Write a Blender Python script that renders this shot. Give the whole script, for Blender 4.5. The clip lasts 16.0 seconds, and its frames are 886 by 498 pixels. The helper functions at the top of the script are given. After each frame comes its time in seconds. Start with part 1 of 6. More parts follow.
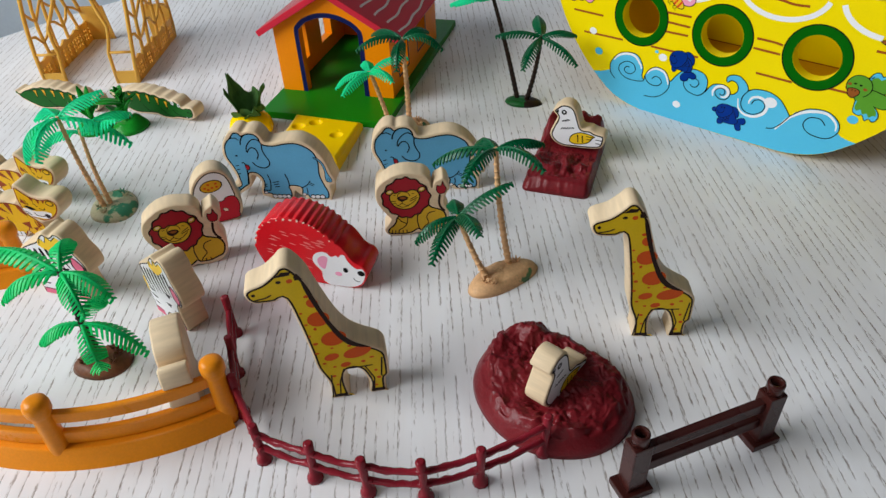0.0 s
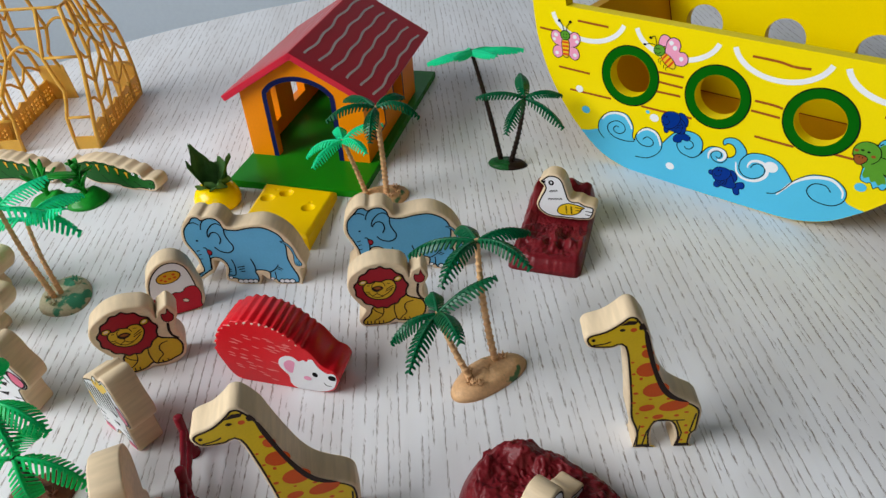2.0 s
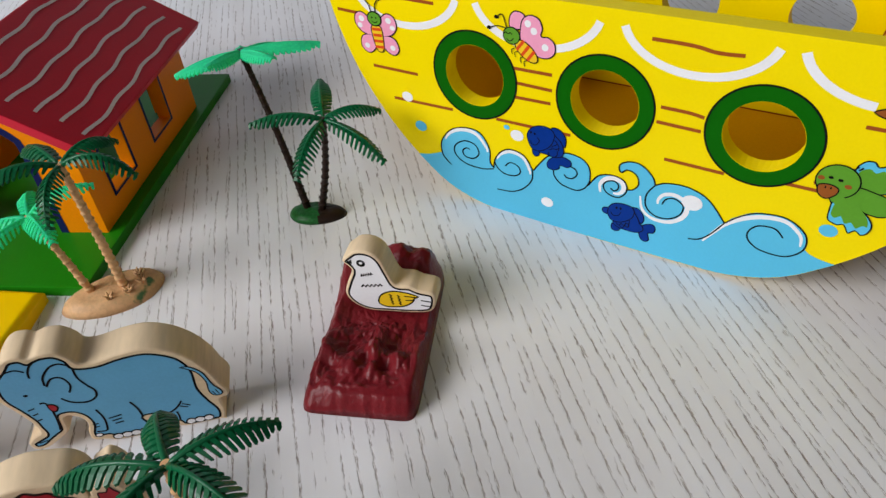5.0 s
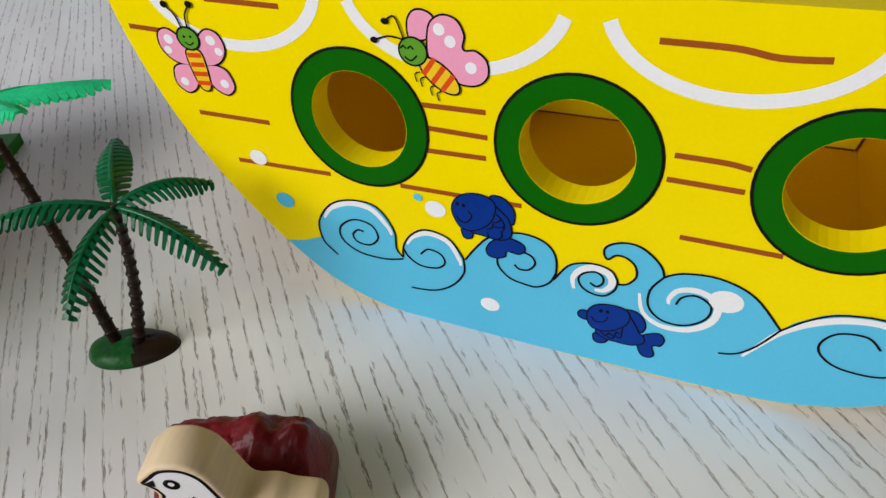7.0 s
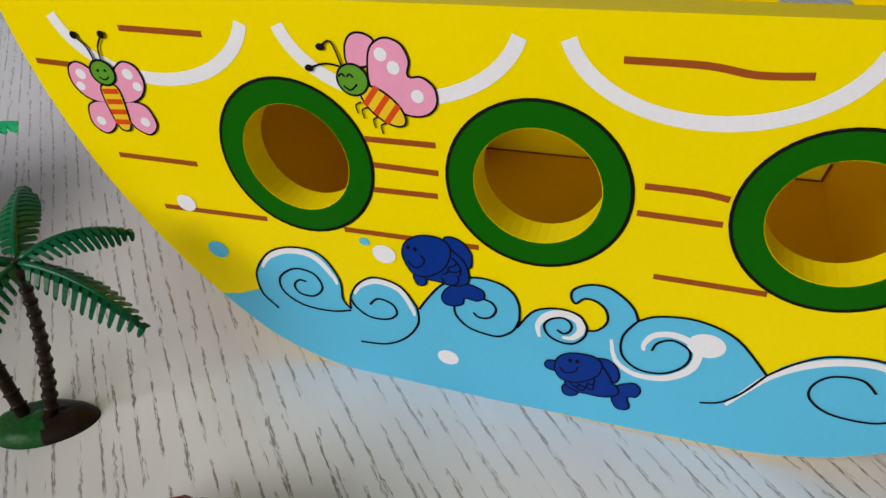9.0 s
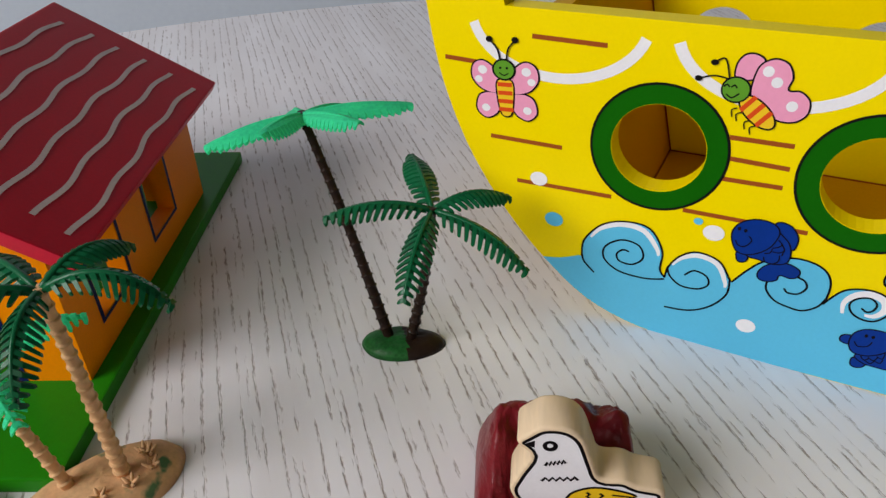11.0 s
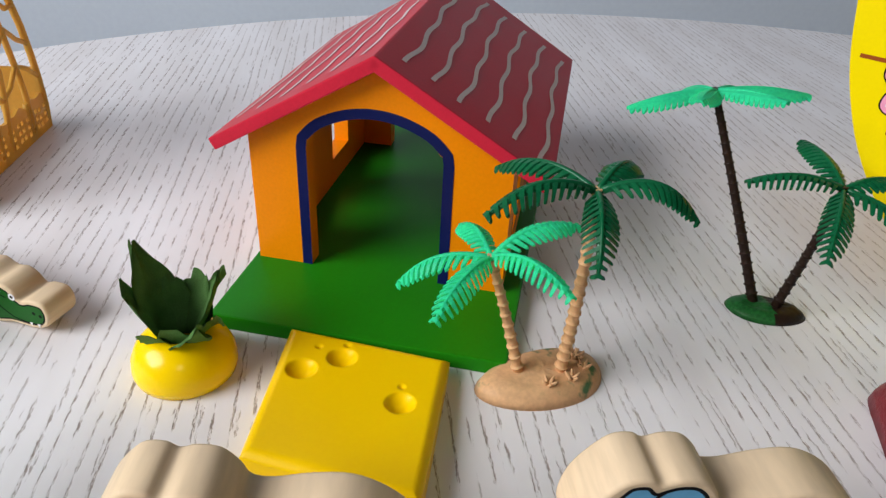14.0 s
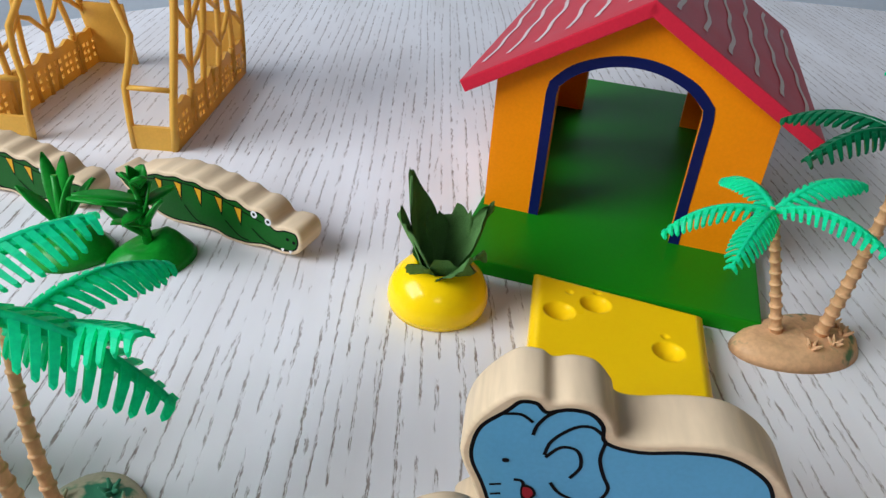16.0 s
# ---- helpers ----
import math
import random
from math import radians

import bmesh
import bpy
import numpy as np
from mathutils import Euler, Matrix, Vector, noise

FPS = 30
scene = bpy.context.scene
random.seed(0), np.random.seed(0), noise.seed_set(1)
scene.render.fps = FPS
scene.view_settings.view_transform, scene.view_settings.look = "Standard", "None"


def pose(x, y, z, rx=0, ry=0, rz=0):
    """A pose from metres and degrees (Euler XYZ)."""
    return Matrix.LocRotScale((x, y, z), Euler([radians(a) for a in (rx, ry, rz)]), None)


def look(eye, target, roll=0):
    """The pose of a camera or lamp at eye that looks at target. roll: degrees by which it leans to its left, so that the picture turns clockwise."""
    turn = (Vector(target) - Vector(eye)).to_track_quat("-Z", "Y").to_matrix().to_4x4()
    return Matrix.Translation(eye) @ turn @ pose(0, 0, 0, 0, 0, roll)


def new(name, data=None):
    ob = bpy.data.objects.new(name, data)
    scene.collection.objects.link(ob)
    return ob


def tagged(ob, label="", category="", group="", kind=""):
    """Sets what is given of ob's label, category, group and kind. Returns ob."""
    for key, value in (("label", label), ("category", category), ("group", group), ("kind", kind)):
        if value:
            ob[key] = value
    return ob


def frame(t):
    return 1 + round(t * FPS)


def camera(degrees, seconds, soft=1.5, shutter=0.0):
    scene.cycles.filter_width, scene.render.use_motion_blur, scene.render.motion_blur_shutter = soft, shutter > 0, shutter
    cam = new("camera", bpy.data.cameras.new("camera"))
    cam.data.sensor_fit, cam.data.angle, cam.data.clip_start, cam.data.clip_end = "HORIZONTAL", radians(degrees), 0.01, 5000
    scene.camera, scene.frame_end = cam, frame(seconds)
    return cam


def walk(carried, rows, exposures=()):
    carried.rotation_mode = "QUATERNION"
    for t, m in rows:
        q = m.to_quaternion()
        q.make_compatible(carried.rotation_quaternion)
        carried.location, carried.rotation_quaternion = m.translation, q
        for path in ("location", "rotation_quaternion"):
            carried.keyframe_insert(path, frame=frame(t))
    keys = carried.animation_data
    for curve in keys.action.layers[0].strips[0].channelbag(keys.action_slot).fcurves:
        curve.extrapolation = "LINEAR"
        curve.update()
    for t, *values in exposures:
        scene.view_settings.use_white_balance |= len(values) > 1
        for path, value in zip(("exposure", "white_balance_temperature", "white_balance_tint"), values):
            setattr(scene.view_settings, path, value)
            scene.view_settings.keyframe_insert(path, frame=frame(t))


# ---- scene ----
cam = camera(63.8, 16.0, 1.4)
PATH = [
    (0, (0.029, 0.021, 0.257), (-0.074, 1.578, -0.994), -3.2),
    (0.5, (0.012, 0.033, 0.256), (-0.086, 1.59, -0.995), -2.4),
    (1, (0.005, 0.042, 0.266), (-0.108, 1.621, -0.956), -2.9),
    (1.5, (0.017, 0.054, 0.267), (-0.089, 1.651, -0.931), -3.5),
    (2, (0.035, 0.072, 0.266), (-0.043, 1.661, -0.945), -4.0),
    (2.5, (0.052, 0.089, 0.26), (0.003, 1.663, -0.973), -3.9),
    (3, (0.068, 0.112, 0.252), (0.08, 1.671, -1.001), -4.0),
    (3.5, (0.078, 0.136, 0.245), (0.098, 1.693, -1.01), -4.6),
    (4, (0.088, 0.168, 0.233), (0.134, 1.707, -1.044), -5.1),
    (4.5, (0.091, 0.199, 0.223), (0.179, 1.731, -1.06), -5.2),
    (5, (0.097, 0.233, 0.21), (0.241, 1.75, -1.085), -4.8),
    (5.2, (0.101, 0.245, 0.21), (0.27, 1.77, -1.073), -5.4),
    (7.3, (0.122, 0.352, 0.148), (0.566, 1.86, -1.089), -3.6),
    (7.5, (0.124, 0.358, 0.143), (0.609, 1.862, -1.083), -3.3),
    (8, (0.136, 0.364, 0.14), (0.684, 1.85, -1.081), -3.0),
    (8.2, (0.137, 0.363, 0.14), (0.701, 1.857, -1.064), -2.9),
    (10.3, (0.074, 0.341, 0.16), (0.485, 1.942, -0.965), -2.5),
    (10.5, (0.064, 0.34, 0.159), (0.467, 1.946, -0.963), -2.0),
    (11, (0.039, 0.335, 0.162), (0.39, 1.963, -0.946), -1.4),
    (11.5, (0.019, 0.33, 0.16), (0.325, 1.969, -0.945), -1.0),
    (12, (0.001, 0.327, 0.16), (0.279, 1.983, -0.926), -0.2),
    (12.5, (-0.017, 0.323, 0.158), (0.204, 1.99, -0.925), 0.2),
    (13, (-0.034, 0.322, 0.155), (0.142, 1.997, -0.924), 1.2),
    (13.5, (-0.053, 0.318, 0.154), (0.083, 1.999, -0.92), 2.7),
    (14, (-0.071, 0.311, 0.155), (0.04, 2.003, -0.906), 3.2),
    (14.5, (-0.091, 0.308, 0.15), (-0.032, 1.989, -0.933), 3.3),
    (15, (-0.106, 0.309, 0.146), (-0.067, 1.984, -0.947), 3.8),
    (15.5, (-0.121, 0.308, 0.141), (-0.132, 1.974, -0.964), 3.9),
    (16, (-0.132, 0.303, 0.139), (-0.186, 1.978, -0.954), 4.3),
]
walk(cam, [(t, look(eye, target, roll)) for t, eye, target, roll in PATH],
     [(0.0, -0.13, 6680, 9), (0.5, -0.12, 6600, 8), (1.0, 0.06, 6550, 8), (1.4, 0.05, 6500, 8), (2.0, -0.10, 6650, 9), (3.0, -0.07, 6760, 12), (5.0, -0.05, 6840, 14), (7.5, -0.18, 7050, 12), (8.0, -0.29, 7100, 13), (11.0, -0.2, 7000, 17), (12.0, -0.08, 7000, 18), (13.0, -0.06, 6950, 16), (13.5, -0.04, 6920, 16), (14.0, 0.03, 6770, 15), (14.5, 0.14, 6600, 14), (15.0, 0.0, 6550, 14), (15.4, -0.02, 6500, 14), (16.0, -0.07, 6300, 12)])

# ---- light ----
MM = 0.001
world = bpy.data.worlds.new("sky")
scene.world = world
world.use_nodes = True
wn = world.node_tree.nodes
sky = wn.new("ShaderNodeTexSky")
sky.sky_type = "NISHITA"
sky.sun_disc = False
sky.sun_elevation, sky.sun_rotation = radians(40), radians(-60)
wn["Background"].inputs["Strength"].default_value = 0.12
world.node_tree.links.new(sky.outputs["Color"], wn["Background"].inputs["Color"])


def area_lamp(name, place, target, w, h, watts, colour):
    data = bpy.data.lights.new(name, "AREA")
    data.shape, data.size, data.size_y, data.energy, data.color = "RECTANGLE", w, h, watts, colour
    ob = new(name, data)
    ob.matrix_world = look(place, target)
    return ob


# daylight that comes in by the window of the west wall
area_lamp("window_daylight", (-1.32, -0.02, 0.88), (0.0, 0.2, 0.10), 1.10, 0.84, 34, (0.93, 0.97, 1.0))

# a small window in the wall behind, seen as a second glint on the glossy toys
area_lamp("back_window_daylight", (-0.05, -1.17, 1.18), (-0.05, 0.35, 0.0), 0.34, 0.42, 2.1, (0.95, 0.98, 1.0))

# ---- materials ----


def mat(name, colour, rough=0.5, vary=0.12, scale=60.0, bump=0.0, fine=900.0, metal=0.0, coat=0.0, spec=0.14, warp=None):
    """A surface with broad stains and fine grain; vary is how far the colour strays, scale and fine are per metre."""
    m = bpy.data.materials.new(name)
    m.use_nodes = True
    n, l = m.node_tree.nodes, m.node_tree.links
    p = n["Principled BSDF"]
    tc = n.new("ShaderNodeTexCoord")
    mp = n.new("ShaderNodeMapping")
    l.new(tc.outputs["Object"], mp.inputs["Vector"])
    if warp:
        mp.inputs["Scale"].default_value = warp
    a = n.new("ShaderNodeTexNoise")
    a.inputs["Scale"].default_value, a.inputs["Detail"].default_value = scale, 4
    b = n.new("ShaderNodeTexNoise")
    b.inputs["Scale"].default_value, b.inputs["Detail"].default_value = fine, 3
    for t in (a, b):
        l.new(mp.outputs["Vector"], t.inputs["Vector"])
    add = n.new("ShaderNodeMath")
    add.operation = "ADD"
    l.new(a.outputs["Fac"], add.inputs[0])
    l.new(b.outputs["Fac"], add.inputs[1])
    ramp = n.new("ShaderNodeValToRGB")
    e = ramp.color_ramp.elements
    e[0].position, e[1].position = 0.35, 0.65
    e[0].color = (*[c * (1 - vary) for c in colour], 1)
    e[1].color = (*[min(1, c * (1 + vary)) for c in colour], 1)
    half = n.new("ShaderNodeMath")
    half.operation = "MULTIPLY"
    half.inputs[1].default_value = 0.5
    l.new(add.outputs[0], half.inputs[0])
    l.new(half.outputs[0], ramp.inputs["Fac"])
    l.new(ramp.outputs["Color"], p.inputs["Base Color"])
    rr = n.new("ShaderNodeMapRange")
    rr.inputs["To Min"].default_value, rr.inputs["To Max"].default_value = max(0.02, rough - 0.08), min(1, rough + 0.08)
    l.new(a.outputs["Fac"], rr.inputs["Value"])
    l.new(rr.outputs["Result"], p.inputs["Roughness"])
    p.inputs["Metallic"].default_value = metal
    p.inputs["Coat Weight"].default_value = coat
    p.inputs["Coat Roughness"].default_value = 0.15
    p.inputs["Specular IOR Level"].default_value = spec
    if bump:
        bp = n.new("ShaderNodeBump")
        bp.inputs["Strength"].default_value, bp.inputs["Distance"].default_value = bump, 0.0006
        l.new(b.outputs["Fac"], bp.inputs["Height"])
        l.new(bp.outputs["Normal"], p.inputs["Normal"])
    return m


def table_mat():
    """White-washed oak laminate: short dark pores along the grain, pale clouds."""
    m = bpy.data.materials.new("white_oak_laminate")
    m.use_nodes = True
    n, l = m.node_tree.nodes, m.node_tree.links
    p = n["Principled BSDF"]
    tc = n.new("ShaderNodeTexCoord")

    def noise_at(sx, sy, detail=2.0, rough=0.5, dist=0.0):
        mp = n.new("ShaderNodeMapping")
        mp.inputs["Scale"].default_value = (sx, sy, 1)
        t = n.new("ShaderNodeTexNoise")
        t.inputs["Scale"].default_value, t.inputs["Detail"].default_value = 1.0, detail
        t.inputs["Roughness"].default_value, t.inputs["Distortion"].default_value = rough, dist
        l.new(tc.outputs["Object"], mp.inputs["Vector"])
        l.new(mp.outputs["Vector"], t.inputs["Vector"])
        return t.outputs["Fac"]

    def math_node(op, a, b=None):
        q = n.new("ShaderNodeMath")
        q.operation = op
        for i, v in enumerate((a, b)):
            if v is None:
                continue
            if isinstance(v, (int, float)):
                q.inputs[i].default_value = v
            else:
                l.new(v, q.inputs[i])
        return q.outputs[0]

    def remap(v, a, b, c=0.0, d=1.0):
        q = n.new("ShaderNodeMapRange")
        q.interpolation_type = "SMOOTHSTEP"
        for k, x in (("From Min", a), ("From Max", b), ("To Min", c), ("To Max", d)):
            q.inputs[k].default_value = x
        l.new(v, q.inputs["Value"])
        return q.outputs["Result"]

    xy = n.new("ShaderNodeSeparateXYZ")
    l.new(tc.outputs["Object"], xy.inputs[0])

    def pore_lines(per_metre, sway, width, length, seed, low, high):
        """Broken thin lines along y, each with its own breaks."""
        wander = math_node("MULTIPLY", math_node("SUBTRACT", noise_at(38, 4 + seed, 2.0, 0.6), 0.5), sway)
        jitter = math_node("MULTIPLY", math_node("SUBTRACT", noise_at(150, 330, 2.0, 0.6), 0.5), 0.22)
        lane = math_node("ADD", math_node("ADD", math_node("MULTIPLY", xy.outputs["X"], per_metre), math_node("ADD", wander, jitter)), seed)
        off = math_node("ABSOLUTE", math_node("SUBTRACT", math_node("FRACT", lane), 0.5))
        comb = n.new("ShaderNodeCombineXYZ")
        l.new(math_node("MULTIPLY", math_node("FLOOR", lane), 7.31), comb.inputs[0])
        l.new(math_node("MULTIPLY", xy.outputs["Y"], length), comb.inputs[1])
        t = n.new("ShaderNodeTexNoise")
        t.inputs["Scale"].default_value, t.inputs["Detail"].default_value, t.inputs["Roughness"].default_value = 1.0, 2.0, 0.6
        l.new(comb.outputs[0], t.inputs["Vector"])
        there = remap(t.outputs["Fac"], low, high)
        wide = math_node("MULTIPLY", there, width)
        hit = math_node("SUBTRACT", 1.0, math_node("DIVIDE", off, math_node("MAXIMUM", wide, 0.001)))
        return math_node("MULTIPLY", remap(hit, 0.0, 0.55), there)

    fibre = remap(noise_at(1900, 190, 3.0, 0.7), 0.44, 0.56, 0.08, 1.0)
    ink = math_node("MULTIPLY", math_node("MAXIMUM", pore_lines(190, 1.7, 0.108, 46, 0.0, 0.38, 0.50), math_node("MULTIPLY", pore_lines(118, 1.5, 0.055, 70, 3.0, 0.46, 0.60), 0.75)), fibre)
    ink = math_node("MULTIPLY", ink, remap(noise_at(14, 7, 3.0), 0.36, 0.60, 0.7, 1.0))
    cloud = n.new("ShaderNodeValToRGB")
    e = cloud.color_ramp.elements
    e[0].position, e[1].position = 0.3, 0.7
    e[0].color, e[1].color = (0.76, 0.738, 0.745, 1), (0.86, 0.855, 0.88, 1)
    l.new(noise_at(40, 6, 4.0), cloud.inputs["Fac"])
    mix = n.new("ShaderNodeMix")
    mix.data_type = "RGBA"
    l.new(math_node("MULTIPLY", ink, 0.80), mix.inputs["Factor"])
    l.new(cloud.outputs["Color"], mix.inputs[6])
    mix.inputs[7].default_value = (0.18, 0.12, 0.085, 1)
    l.new(mix.outputs[2], p.inputs["Base Color"])
    l.new(remap(noise_at(90, 20, 3.0), 0.3, 0.7, 0.42, 0.54), p.inputs["Roughness"])
    p.inputs["Specular IOR Level"].default_value = 0.32
    bp = n.new("ShaderNodeBump")
    bp.inputs["Strength"].default_value, bp.inputs["Distance"].default_value = 0.5, 0.0003
    bp.invert = True
    l.new(ink, bp.inputs["Height"])
    l.new(bp.outputs["Normal"], p.inputs["Normal"])
    return m


TABLE = table_mat()
WALL = mat("pale_blue_wall_paint", (0.78, 0.88, 0.99), 0.7, 0.03, 2.0, 0.1, 120)
# ceiling, south and east walls are out of view, darkened to cut bounce light
CEIL = mat("grey_ceiling_paint", (0.10, 0.10, 0.105), 0.8, 0.02, 3.0, 0.05, 90)
PALE = mat("grey_wall_paint", (0.20, 0.20, 0.205), 0.7, 0.02, 2.0, 0.1, 120)
SHADE = mat("dark_unseen_wall", (0.06, 0.055, 0.05), 0.8, 0.05, 2.0, 0.1, 120)
FLOOR = mat("light_wood_floor", (0.15, 0.10, 0.07), 0.45, 0.15, 3.0, 0.1, 60)
WOOD = mat("bare_maple", (0.74, 0.57, 0.375), 0.45, 0.12, 30, 0.15, 260, warp=(1, 0.25, 2.2))
INK = mat("black_ink", (0.006, 0.005, 0.006), 0.5, 0.2, spec=0.07)
WHITE = mat("white_print", (0.82, 0.82, 0.84), 0.35, 0.03)
ELEBLUE = mat("elephant_blue_print", (0.12, 0.39, 0.62), 0.32, 0.05, 80)
PINK = mat("pink_print", (0.72, 0.14, 0.24), 0.35, 0.05)
LION = mat("lion_yellow_print", (0.66, 0.40, 0.025), 0.32, 0.06)
MANE = mat("mane_red_print", (0.36, 0.016, 0.026), 0.32, 0.08)
GIRAFFE = mat("giraffe_yellow_print", (0.68, 0.45, 0.012), 0.3, 0.05)
SPOT = mat("orange_spot_print", (0.62, 0.085, 0.012), 0.3, 0.05)
BROWNINK = mat("dark_brown_ink", (0.022, 0.009, 0.006), 0.4, 0.1)
TIGER = mat("tiger_yellow_print", (0.74, 0.44, 0.010), 0.32, 0.05)
STRIPE = mat("brown_stripe_print", (0.26, 0.045, 0.010), 0.35, 0.1)
CROC = mat("crocodile_green_print", (0.008, 0.10, 0.012), 0.32, 0.1)
CROCY = mat("ochre_print", (0.68, 0.36, 0.02), 0.35, 0.05)
HOGRED = mat("hedgehog_red_gloss", (0.70, 0.010, 0.018), 0.22, 0.08, 50, coat=0.4)
HOGLINE = mat("pale_red_dash", (0.80, 0.20, 0.19), 0.35, 0.05)
EGGRED = mat("dish_red_print", (0.52, 0.014, 0.030), 0.32, 0.06)
CHIP = mat("bare_chipped_wood", (0.78, 0.60, 0.50), 0.6, 0.1)
RING = mat("porthole_green_print", (0.0005, 0.115, 0.002), 0.4, 0.06, spec=0.05)
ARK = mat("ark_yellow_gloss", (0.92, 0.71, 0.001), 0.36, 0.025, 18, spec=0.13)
# the ark's yellow again, darker and more orange for the shade inside
ARKSHADED = mat("ark_shaded_yellow", (0.70, 0.36, 0.005), 0.42, 0.05, 18)
SEA = mat("sea_blue_print", (0.085, 0.50, 0.74), 0.3, 0.03, 20)
FISH = mat("fish_blue_print", (0.001, 0.032, 0.24), 0.35, 0.05, spec=0.08)
WING = mat("butterfly_pink_print", (0.86, 0.34, 0.50), 0.32, 0.03)
BFRED = mat("orange_red_print", (0.72, 0.075, 0.012), 0.32, 0.03)
BFYEL = mat("warm_yellow_print", (0.86, 0.55, 0.02), 0.32, 0.03)
BIRDG = mat("bird_green_print", (0.10, 0.32, 0.025), 0.32, 0.04)
PLANK = mat("plank_line_brown", (0.34, 0.075, 0.012), 0.35, 0.08)
BEAK = mat("beak_brown_print", (0.30, 0.085, 0.015), 0.35, 0.05)
ROOF = mat("roof_crimson_gloss", (0.50, 0.006, 0.020), 0.36, 0.08, 40, spec=0.14)
TRIMRED = mat("roof_edge_red", (0.62, 0.022, 0.05), 0.35, 0.06, 40)
ROOFLINE = mat("roof_white_wave", (0.62, 0.50, 0.48), 0.45, 0.08)
HOUSE = mat("house_orange_gloss", (0.90, 0.26, 0.002), 0.33, 0.05, 25)
NAVY = mat("door_navy_trim", (0.005, 0.010, 0.085), 0.35, 0.08)
LAWN = mat("platform_green_gloss", (0.006, 0.20, 0.004), 0.42, 0.07, 25, spec=0.16)
CHEESE = mat("cheese_yellow_plastic", (1.0, 0.62, 0.002), 0.3, 0.02, 30, spec=0.12)
RADISH = mat("radish_yellow_gloss", (1.0, 0.66, 0.001), 0.2, 0.02, 30, coat=0.25)
FELT = mat("green_cloth", (0.10, 0.23, 0.065), 0.85, 0.25, 120, 0.6, 2600)
MOUND = mat("dark_red_plastic", (0.175, 0.011, 0.016), 0.33, 0.16, 60, 0.4, 700, spec=0.22)
ORANGE = mat("orange_fence_plastic", (0.80, 0.26, 0.012), 0.3, 0.06, 40, coat=0.1)
RAIL = mat("crimson_fence_plastic", (0.22, 0.012, 0.022), 0.25, 0.1, 60, coat=0.2)
BROWN = mat("brown_fence_plastic", (0.045, 0.010, 0.008), 0.28, 0.1, 60, coat=0.2)
CAGE = mat("golden_cage_plastic", (0.88, 0.53, 0.10), 0.3, 0.05, 40, coat=0.15)
TAN = mat("tan_trunk_plastic", (0.68, 0.40, 0.20), 0.42, 0.12, 90, 0.15)
DARKTRUNK = mat("dark_trunk_plastic", (0.022, 0.012, 0.008), 0.35, 0.2, 90, 0.2, spec=0.15)
MOSS = mat("dark_green_base_plastic", (0.012, 0.10, 0.022), 0.35, 0.35, 60, 0.2)
LEAFD = mat("dark_leaf_plastic", (0.001, 0.128, 0.046), 0.28, 0.14, 80, coat=0.0, spec=0.3)
LEAFM = mat("mint_leaf_plastic", (0.025, 0.90, 0.52), 0.30, 0.12, 80, coat=0.0, spec=0.14)
LEAFB = mat("bright_leaf_plastic", (0.008, 0.76, 0.24), 0.30, 0.12, 80, coat=0.0, spec=0.18)
MUDDY = mat("brown_base_plastic", (0.16, 0.065, 0.035), 0.38, 0.2, 70, 0.3, 700)
PLANT = mat("plant_green_plastic", (0.008, 0.26, 0.022), 0.33, 0.15, 70, coat=0.1)

def two_tone(name, one, two, scale, cut, rough=0.42):
    """Moulded plastic sprayed in patches of two colours."""
    m = mat(name, one, rough, 0.14, 60, 0.2, 700)
    n, l = m.node_tree.nodes, m.node_tree.links
    p = n["Principled BSDF"]
    old = p.inputs["Base Color"].links[0].from_socket
    tc = n.new("ShaderNodeTexCoord")
    t = n.new("ShaderNodeTexNoise")
    t.inputs["Scale"].default_value, t.inputs["Detail"].default_value = scale, 3
    l.new(tc.outputs["Object"], t.inputs["Vector"])
    r = n.new("ShaderNodeMapRange")
    r.inputs["From Min"].default_value, r.inputs["From Max"].default_value = cut - 0.03, cut + 0.03
    l.new(t.outputs["Fac"], r.inputs["Value"])
    mix = n.new("ShaderNodeMix")
    mix.data_type = "RGBA"
    l.new(r.outputs["Result"], mix.inputs["Factor"])
    l.new(old, mix.inputs[6])
    mix.inputs[7].default_value = (*two, 1)
    l.new(mix.outputs[2], p.inputs["Base Color"])
    return m


SANDY = two_tone("sandy_base_plastic", (0.66, 0.39, 0.20), (0.10, 0.20, 0.09), 110, 0.66)
MOTTLE = two_tone("mottled_base_plastic", (0.50, 0.45, 0.30), (0.05, 0.23, 0.13), 120, 0.56)

def let_light_through(m, share):
    """Thin plastic: part of the light passes it."""
    n, l = m.node_tree.nodes, m.node_tree.links
    p = n["Principled BSDF"]
    tr = n.new("ShaderNodeBsdfTranslucent")
    l.new(p.inputs["Base Color"].links[0].from_socket, tr.inputs["Color"])
    mix = n.new("ShaderNodeMixShader")
    mix.inputs[0].default_value = share
    l.new(p.outputs[0], mix.inputs[1])
    l.new(tr.outputs[0], mix.inputs[2])
    l.new(mix.outputs[0], n["Material Output"].inputs["Surface"])


let_light_through(LEAFM, 0.55)
let_light_through(LEAFB, 0.4)
let_light_through(LEAFD, 0.2)
let_light_through(CAGE, 0.3)

# ---- building helpers ----
from mathutils.geometry import tessellate_polygon


